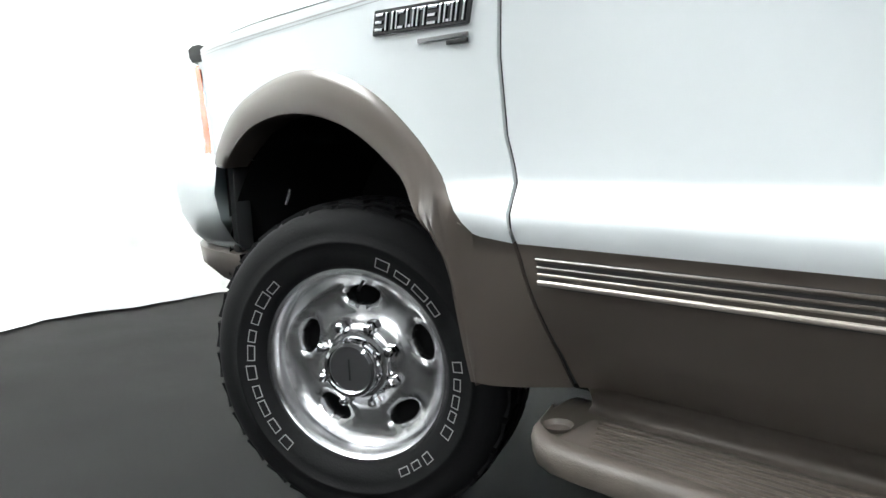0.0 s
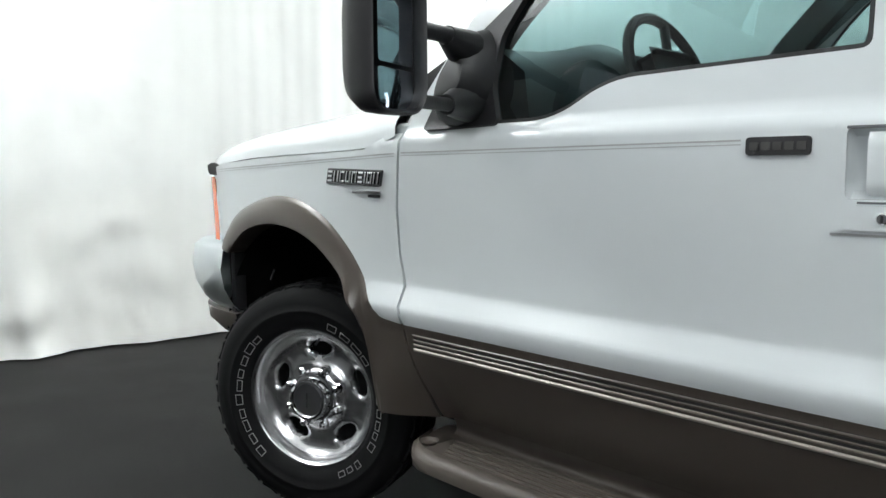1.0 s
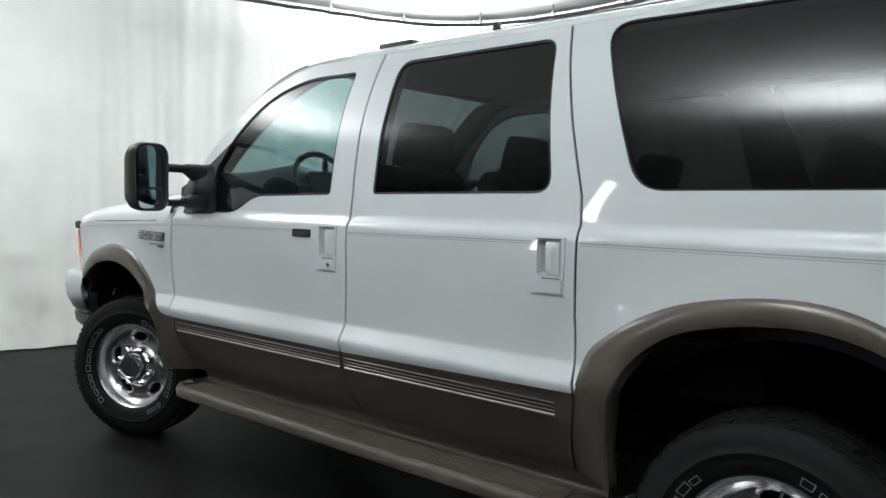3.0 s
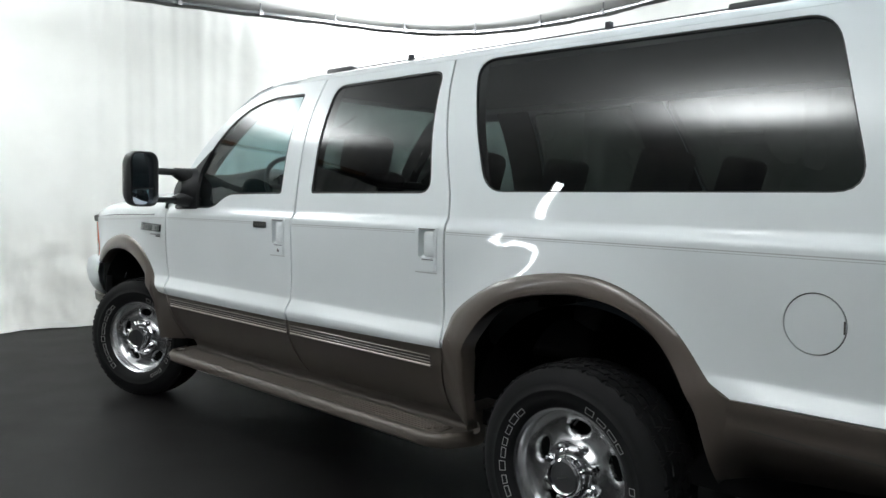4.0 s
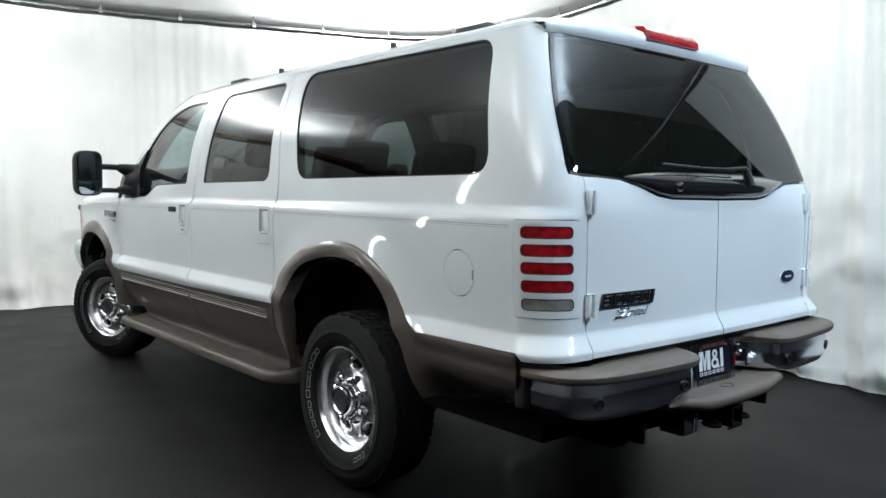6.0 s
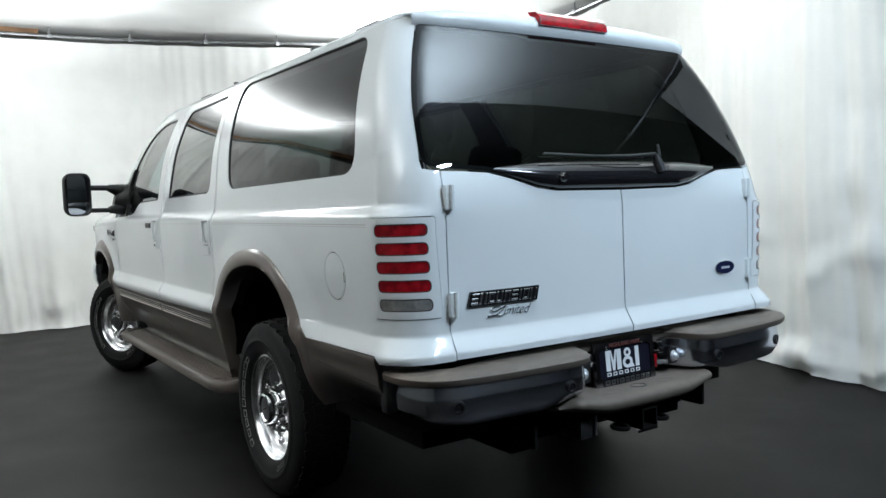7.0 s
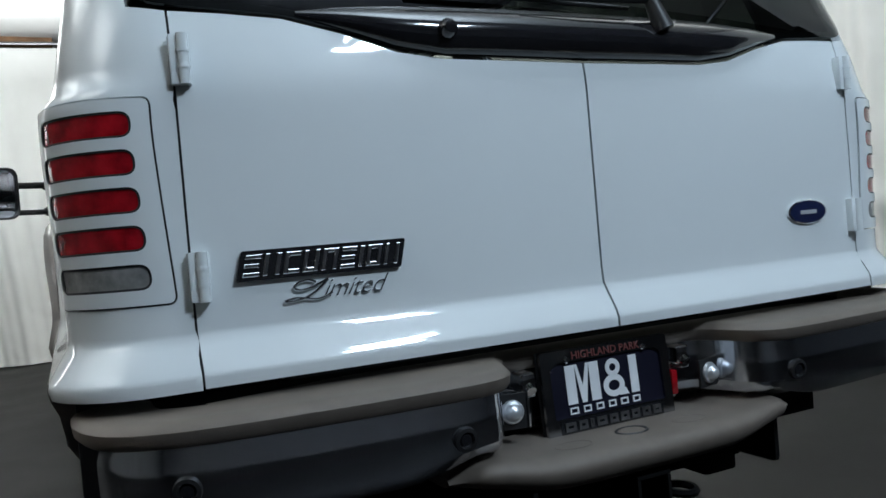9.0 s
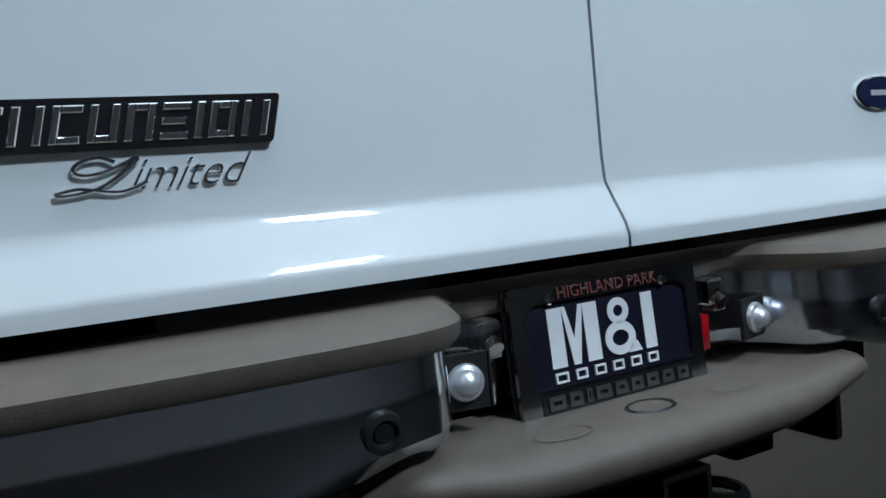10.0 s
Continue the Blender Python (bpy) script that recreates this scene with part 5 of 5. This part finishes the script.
def badges():
    # on the wing
    m = on_surface(flank, 0.408, 1.145, 0.003) @ pose(0, 0, 0, 0, 1.5, 0)
    badge(m, 0.262, 0.046)
    b2 = part("trim_badge", box((0.40, -0.988, 1.099), (0.525, -0.984, 1.107), 0.001), STEEL, suv, "small silver trim badge")
    part("trim_badge_mark", box((0.475, -0.990, 1.089), (0.525, -0.985, 1.097), 0.001), BLACK, b2)
    # on the cargo door: x of the badge runs along +y
    m = on_surface(tail, -0.570, 0.962, 0.004)
    b = badge(m, 0.298, 0.050)
    mm = on_surface(tail, -0.560, 0.914, 0.003)
    swash = curve_pts([(-0.034, -0.002, 0.022), (-0.048, -0.002, 0.029), (-0.066, -0.002, 0.024), (-0.074, -0.002, 0.012), (-0.062, -0.002, 0.005), (-0.042, -0.002, 0.010), (-0.020, -0.002, 0.022), (-0.010, -0.002, 0.028),
                       (-0.020, -0.002, 0.014), (-0.040, -0.002, -0.006), (-0.062, -0.002, -0.018), (-0.088, -0.002, -0.022), (-0.092, -0.002, -0.018), (-0.070, -0.002, -0.013), (-0.050, -0.002, -0.018), (-0.032, -0.002, -0.021), (-0.016, -0.002, -0.016), (-0.004, -0.002, -0.008)], 80)
    rows = []
    for k, p in enumerate(swash):
        t = (swash[min(k + 1, 79)] - swash[max(k - 1, 0)]).normalized()
        side = Vector((-t.z, 0, t.x))
        r = 0.0016 + 0.0010 * abs(t.z)
        p = Vector((p.x * 0.92 + 0.004, p.y, p.z * 0.66 - 0.003))
        rows.append([mm @ (p + side * (r * math.cos(a)) + Vector((0, 0.0018 * math.sin(a), 0))) for a in (2 * math.pi * i / 6 for i in range(6))])
    sc = part("script", grid_mesh(bmesh.new(), rows, True, True), LETTERCHROME, suv, "slim chrome script word")
    lettering("script_letters", "imited", 0.046, mm @ Matrix.Translation((0.036, 0, -0.002)), LETTERCHROME, sc, 0.0012, 0.55, 0.94, -0.0007)
    # oval emblem
    bm = bmesh.new()
    mo = on_surface(tail, 0.610, 0.969, 0.001)
    lathe(bm, [(0.92, -0.006), (1.0, -0.004), (1.0, 0.004)], 40, mo @ Matrix.Diagonal((0.067, 1, 0.0285, 1)))
    em = part("oval_emblem", bm, CHROME, suv, "chrome-rimmed dark blue oval emblem")
    bm = bmesh.new()
    lathe(bm, [(0.0, -0.0055), (0.93, -0.005)], 40, mo @ Matrix.Diagonal((0.067, 1, 0.0285, 1)))
    part("emblem_face", bm, BADGEBLUE, em)
    part("emblem_mark", box((-0.028, -0.0068, -0.005), (0.028, -0.0056, 0.004), 0.0, mo), SILVERLINE, em, "", False)


badges()


def bumper_plan():
    """x and y of the bumper's face from its left end to the middle of the recess."""
    return curve_pts([(4.605, -0.966, 0), (4.69, -0.962, 0), (4.768, -0.934, 0), (4.818, -0.876, 0), (4.847, -0.78, 0), (4.865, -0.60, 0), (4.873, -0.43, 0), (4.868, -0.350, 0),
                      (4.848, -0.308, 0), (4.81, -0.287, 0), (4.768, -0.274, 0), (4.730, -0.254, 0), (4.710, -0.215, 0), (4.708, 0.0, 0)], 72)


def rear_bumper():
    plan = bumper_plan()
    n = len(plan)
    nrm, run = [], [0.0]
    for k in range(n):
        t = plan[min(k + 1, n - 1)] - plan[max(k - 1, 0)]
        nrm.append(Vector((t.y, -t.x, 0)).normalized())
        if k:
            run.append(run[-1] + (plan[k] - plan[k - 1]).length)
    wing = max(r for r, p in zip(run, plan) if p.y < -0.345)
    bump = None
    for s in (-1, 1):
        def sweep(prof, name, mat, label, parent=None, closed=False, angle=45):
            rows = []
            for k in range(n):
                row = []
                deep = smooth01((run[k] - wing + 0.02) / 0.14)
                for o, z in prof:
                    f = o * (1 - 0.8 * deep) if -0.09 < o < 0 else o
                    h, x = -(plan[k].y + nrm[k].y * f), plan[k].x + nrm[k].x * f
                    if o <= -0.09 and plan[k].y > -0.8:
                        h, x = -plan[k].y, 4.740 - 0.05 * smooth01((plan[k].y + 0.8) / 0.3)
                    row.append(Vector((x, s * h, z(run[k] / wing) if callable(z) else z)))
                rows.append(row)
            return part(name, grid_mesh(bmesh.new(), rows, closed, closed), mat, parent or suv, label, True, angle)

        def zb(t):
            return 0.604 - 0.030 * smooth01(t / 0.5) + 0.030 * smooth01((t - 0.80) / 0.25)
        face = sweep([(-0.10, 0.716), (-0.024, 0.715), (-0.022, 0.702), (-0.021, 0.690), (-0.018, 0.678), (-0.017, 0.664), (-0.018, lambda t: zb(t) * 0.5 + 0.325), (-0.024, lambda t: zb(t) + 0.024), (-0.034, lambda t: zb(t) + 0.008), (-0.055, zb), (-0.13, lambda t: zb(t) - 0.006)],
                     "rear_bumper", BUMPER, "dark reflecting chrome rear bumper")
        bump = bump or face
        sweep([(-0.112, 0.747), (-0.095, 0.753), (-0.02, 0.752), (0.003, 0.748), (0.012, 0.738), (0.010, 0.722), (0.002, 0.713), (-0.12, 0.711)], "bumper_pad", PAD, "beige ribbed plastic top pad", face, True)
        # sensors
        for h, z in ((0.83, 0.645), (0.392, 0.645)):
            k = min(range(n), key=lambda i: abs(-plan[i].y - h))
            p = Vector((plan[k].x - 0.018, s * h, z))
            d = Vector((nrm[k].x, -s * nrm[k].y, -0.12)).normalized()
            m = Matrix.Translation(p) @ d.to_track_quat("Y", "Z").to_matrix().to_4x4()
            sensor = part("parking_sensor", lathe(bmesh.new(), [(0.0125, -0.004), (0.0145, 0.008), (0.0205, 0.007), (0.023, -0.006)], 24, m), BLACK, face)
            part("sensor_eye", lathe(bmesh.new(), [(0.0, 0.006), (0.010, 0.0055), (0.012, 0.002), (0.0125, -0.006)], 20, m), GLOSSBLACK, sensor)
        # dome-headed bolts beside the plate, on square washers
        p = (4.762, s * 0.244, 0.648)
        bm = lathe(bmesh.new(), [(0.0, 0.017), (0.008, 0.0155), (0.014, 0.010), (0.0165, 0.003), (0.021, 0.001), (0.0225, -0.002), (0.0225, -0.006)], 24, pose(*p, 0, 0, -90 + s * 12))
        bolt = part("carriage_bolt", bm, SATIN, face)
        part("bolt_washer", box((-0.030, -0.012, -0.030), (0.030, -0.005, 0.030), 0.003, pose(*p, 0, 0, -90 + s * 12)), BLACK, bolt)
        # plate lamps tucked under the pad
        bm = box((4.700, s * 0.192 - 0.018, 0.672), (4.742, s * 0.192 + 0.018, 0.712), 0.010, None, 3)
        rod(bm, (4.725, s * 0.192, 0.690), (4.748, s * 0.192, 0.676), 0.011, 12)
        lamp = part("plate_lamp", bm, CHROME, face, "small chrome plate lamp")
        part("lamp_lens", box((4.718, s * 0.192 - 0.012, 0.664), (4.742, s * 0.192 + 0.012, 0.672), 0.003), CLEARLENS, lamp)
        part("lamp_bracket", box((4.694, s * 0.178 - 0.008, 0.60), (4.716, s * 0.178 + 0.008, 0.68), 0.004), CHROME, lamp)
    # rounded step below the plate, drawn out into the wings
    rows = []
    for k in range(81):
        f = -1 + 2 * k / 80
        y, a = 0.408 * f, abs(0.408 * f)
        e = smooth01((a - 0.18) / 0.228)
        xo = 4.880 - 0.034 * (a / 0.408) ** 2.2 - 0.035 * smooth01((a - 0.345) / 0.063)
        z = 0.579 + 0.012 * smooth01((a - 0.22) / 0.12) - 0.022 * smooth01((a - 0.345) / 0.063)
        low = 0.514 + 0.034 * e
        th = z - low
        rows.append([Vector((x, y, zz)) for x, zz in ((4.68, z + 0.003), (4.74, z + 0.003), (4.80, z), (xo - 0.036, z - 0.001), (xo - 0.016, z - 0.08 * th), (xo - 0.004, z - 0.24 * th), (xo, z - 0.45 * th), (xo - 0.006, z - 0.70 * th), (xo - 0.022, z - 0.92 * th), (xo - 0.05, low), (4.69, low))])
    st = part("step", grid_mesh(bmesh.new(), rows, True, True), PAD, bump, "beige moulded step under the plate", True, 50)
    bm = lathe(bmesh.new(), [(0.0, -0.012), (0.026, -0.012), (0.030, 0.0012), (0.034, 0.0024), (0.037, 0.0)], 28, pose(4.803, -0.008, 0.5790, 90, 0, 0) @ Matrix.Diagonal((0.72, 1, 1, 1)))
    part("step_hole", bm, BLACK, st)
    for y in (-0.150, 0.128):
        bm = lathe(bmesh.new(), [(0.036, 0.0004), (0.038, 0.0014), (0.040, 0.0004)], 28, pose(4.812, y, 0.5790, 90, 0, 0) @ Matrix.Diagonal((0.6, 1, 1, 1)))
        part("step_plug", bm, PAD, st)
    part("red_reflector", box((4.712, 0.160, 0.610), (4.736, 0.176, 0.662), 0.004), REDLENS, bump, "small red reflector")
    # dark filler between body and bumper
    part("filler", box((4.50, -0.93, 0.60), (4.68, 0.93, 0.728)), DARK, bump, "", False)
    for s in (-1, 1):
        part("bumper_end_seal", box((4.574, s * 0.94 - 0.03, 0.606), (4.612, s * 0.94 + 0.032, 0.772), 0.006), TRIM, bump)


rear_bumper()


def plate():
    m = Matrix.Translation((4.736, -0.007, 0.660)) @ pose(0, 0, 0, 0, 0, 90) @ pose(0, 0, 0, -5, 0, 0)
    p = part("number_plate", box((-0.147, -0.002, -0.070), (0.147, 0.004, 0.070), 0.002, m), PLATEDARK, suv, "dark dealer plate in a chrome frame")
    out = rounded([(-0.156, -0.084), (0.156, -0.084), (0.156, 0.082), (-0.156, 0.082)], 0.008)
    cut = rounded([(-0.136, -0.050), (0.136, -0.050), (0.136, 0.050), (0.118, 0.058), (-0.118, 0.058), (-0.136, 0.046)], 0.006)
    v, f = flat_mesh(out, [cut], 0.02)
    bm = bmesh.new()
    vs = [bm.verts.new(m @ Vector((a, -0.008, b))) for a, b in v]
    for t in f:
        bm.faces.new([vs[i] for i in t])
    r = bmesh.ops.extrude_edge_only(bm, edges=[e for e in bm.edges if e.is_boundary])
    for w in [g for g in r["geom"] if isinstance(g, bmesh.types.BMVert)]:
        w.co = w.co + m.to_3x3() @ Vector((0, 0.011, 0))
    fr = part("plate_frame", bm, FRAMEM, p, "chrome plate frame", True, 40)
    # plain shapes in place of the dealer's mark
    def bars(rects, y, mat, name, parent):
        for q in rects:
            b = bmesh.new()
            vs = [b.verts.new(m @ Vector((x, yy, z))) for yy in (y, y + 0.0015) for x, z in q]
            n = len(q)
            b.faces.new(vs[:n])
            for k in range(n):
                b.faces.new((vs[k], vs[(k + 1) % n], vs[n + (k + 1) % n], vs[n + k]))
            part(name, b, mat, parent, "", False)
    z0, z1 = -0.026, 0.050
    bars([[(-0.100, z0), (-0.077, z0), (-0.077, z1), (-0.100, z1)], [(-0.077, z1), (-0.066, z0), (-0.0545, z0), (-0.061, z0 + 0.034), (-0.071, z1)], [(-0.043, z1), (-0.055, z0), (-0.061, z0 + 0.034), (-0.050, z1)], [(-0.043, z0), (-0.020, z0), (-0.020, z1), (-0.043, z1)],
          [(0.056, z0), (0.076, z0), (0.076, z1), (0.056, z1)], [(0.026, z0), (0.049, z0), (0.042, z0 + 0.014), (0.033, z0 + 0.016)]], -0.0040, PLATEWHITE, "mark_block", p)
    # two stacked rings between the blocks
    for x, z, rx, rz, t in ((0.014, z0 + 0.022, 0.026, 0.0225, 0.012), (0.015, z0 + 0.058, 0.018, 0.0175, 0.010)):
        bm = bmesh.new()
        rows = [[m @ Vector((x + (rx - q) * math.cos(a), y, z + (rz - q) * math.sin(a))) for q, y in ((0.0, -0.0025), (0.0, -0.0040), (t, -0.0040), (t, -0.0025))] for a in (2 * math.pi * k / 28 for k in range(29))]
        part("mark_ring", grid_mesh(bm, rows), PLATEWHITE, p, "", False)
    letter_bars(p, m @ Matrix.Translation((-0.012, -0.0030, -0.0385)), (1.1, 1, 1, 1, 1, 1), 0.172, 0.013, PLATEWHITE, 0, 0.7, 0.2)
    part("frame_band", box((-0.126, -0.0092, -0.0795), (0.126, -0.0075, -0.0535), 0.0, m), GLOSSBLACK, fr, "black band along the frame", False)
    letter_bars(p, m @ Matrix.Translation((0.0, -0.0095, -0.0665)), (1.2, 1, 0.4, 1.2, 1, 1, 1, 1, 1), 0.235, 0.017, STEEL, 0, 0.35, 0.34)
    part("plate_gasket", box((-0.159, 0.003, -0.088), (0.157, 0.009, 0.083), 0.003, m), TRIM, p)
    lettering("frame_words", "HIGHLAND PARK", 0.0215, m @ Matrix.Translation((0, -0.0092, 0.068)), WORDS, p, 0.0006, 0, 1.0)
    for x in (-0.095, 0.095):
        part("plate_screw", lathe(bmesh.new(), [(0.0, -0.0125), (0.005, -0.012), (0.007, -0.008)], 12, m @ Matrix.Translation((x, 0, 0.062))), CHROME, p)


plate()


def hitch():
    h = part("tow_hitch", box((4.53, -0.46, 0.40), (4.62, 0.46, 0.48), 0.012), DARK, suv, "black receiver hitch under the bumper")
    for lo, hi in (((4.55, -0.04, 0.425), (4.85, 0.04, 0.433)), ((4.55, -0.04, 0.497), (4.85, 0.04, 0.505)), ((4.55, -0.04, 0.433), (4.85, -0.032, 0.497)), ((4.55, 0.032, 0.433), (4.85, 0.04, 0.497))):
        part("receiver_wall", box(lo, hi, 0.002), DARK, h)
    part("receiver_collar", box((4.835, -0.050, 0.415), (4.842, 0.050, 0.424), 0.003), DARK, h)
    for s in (-1, 1):
        part("hanger_plate", box((4.50, s * 0.45 - 0.006, 0.410), (4.735, s * 0.45 + 0.006, 0.56), 0.012), DARK, h)
        bm = bmesh.new()
        rows = [[Vector((4.80 + (0.034 + 0.008 * math.cos(b)) * math.cos(a), s * 0.105 + (0.026 + 0.008 * math.cos(b)) * math.sin(a), 0.440 + 0.008 * math.sin(b))) for b in (2 * math.pi * j / 6 for j in range(6))] for a in (2 * math.pi * k / 18 for k in range(19))]
        part("chain_loop", grid_mesh(bm, rows, True), DARK, h)
    pl = part("trailer_socket", box((4.70, -0.310, 0.428), (4.80, -0.238, 0.500), 0.008), BLACK, suv, "black trailer socket box")
    part("socket_lid", box((4.80, -0.308, 0.431), (4.808, -0.240, 0.497), 0.004), BLACK, pl)
    part("safety_pin", box((4.815, -0.248, 0.440), (4.819, -0.238, 0.512), 0.001), STEEL, h, "small bright hanging pin")
    part("exhaust", rod(bmesh.new(), (3.6, 0.60, 0.42), (4.25, 0.62, 0.42), 0.04, 16), DARK, suv)
    part("spare_wheel", lathe(bmesh.new(), [(0.0, -0.09), (0.20, -0.09), (0.33, -0.11), (0.37, 0.0), (0.33, 0.10), (0.0, 0.10)], 40, pose(4.15, 0.05, 0.52, 90, 0, 0)), RUBBER, suv)
    for s in (-1, 1):
        part("shock_absorber", rod(bmesh.new(), (3.66, s * 0.60, 0.32), (3.78, s * 0.45, 0.75), 0.03, 10), DARK, suv)


hitch()
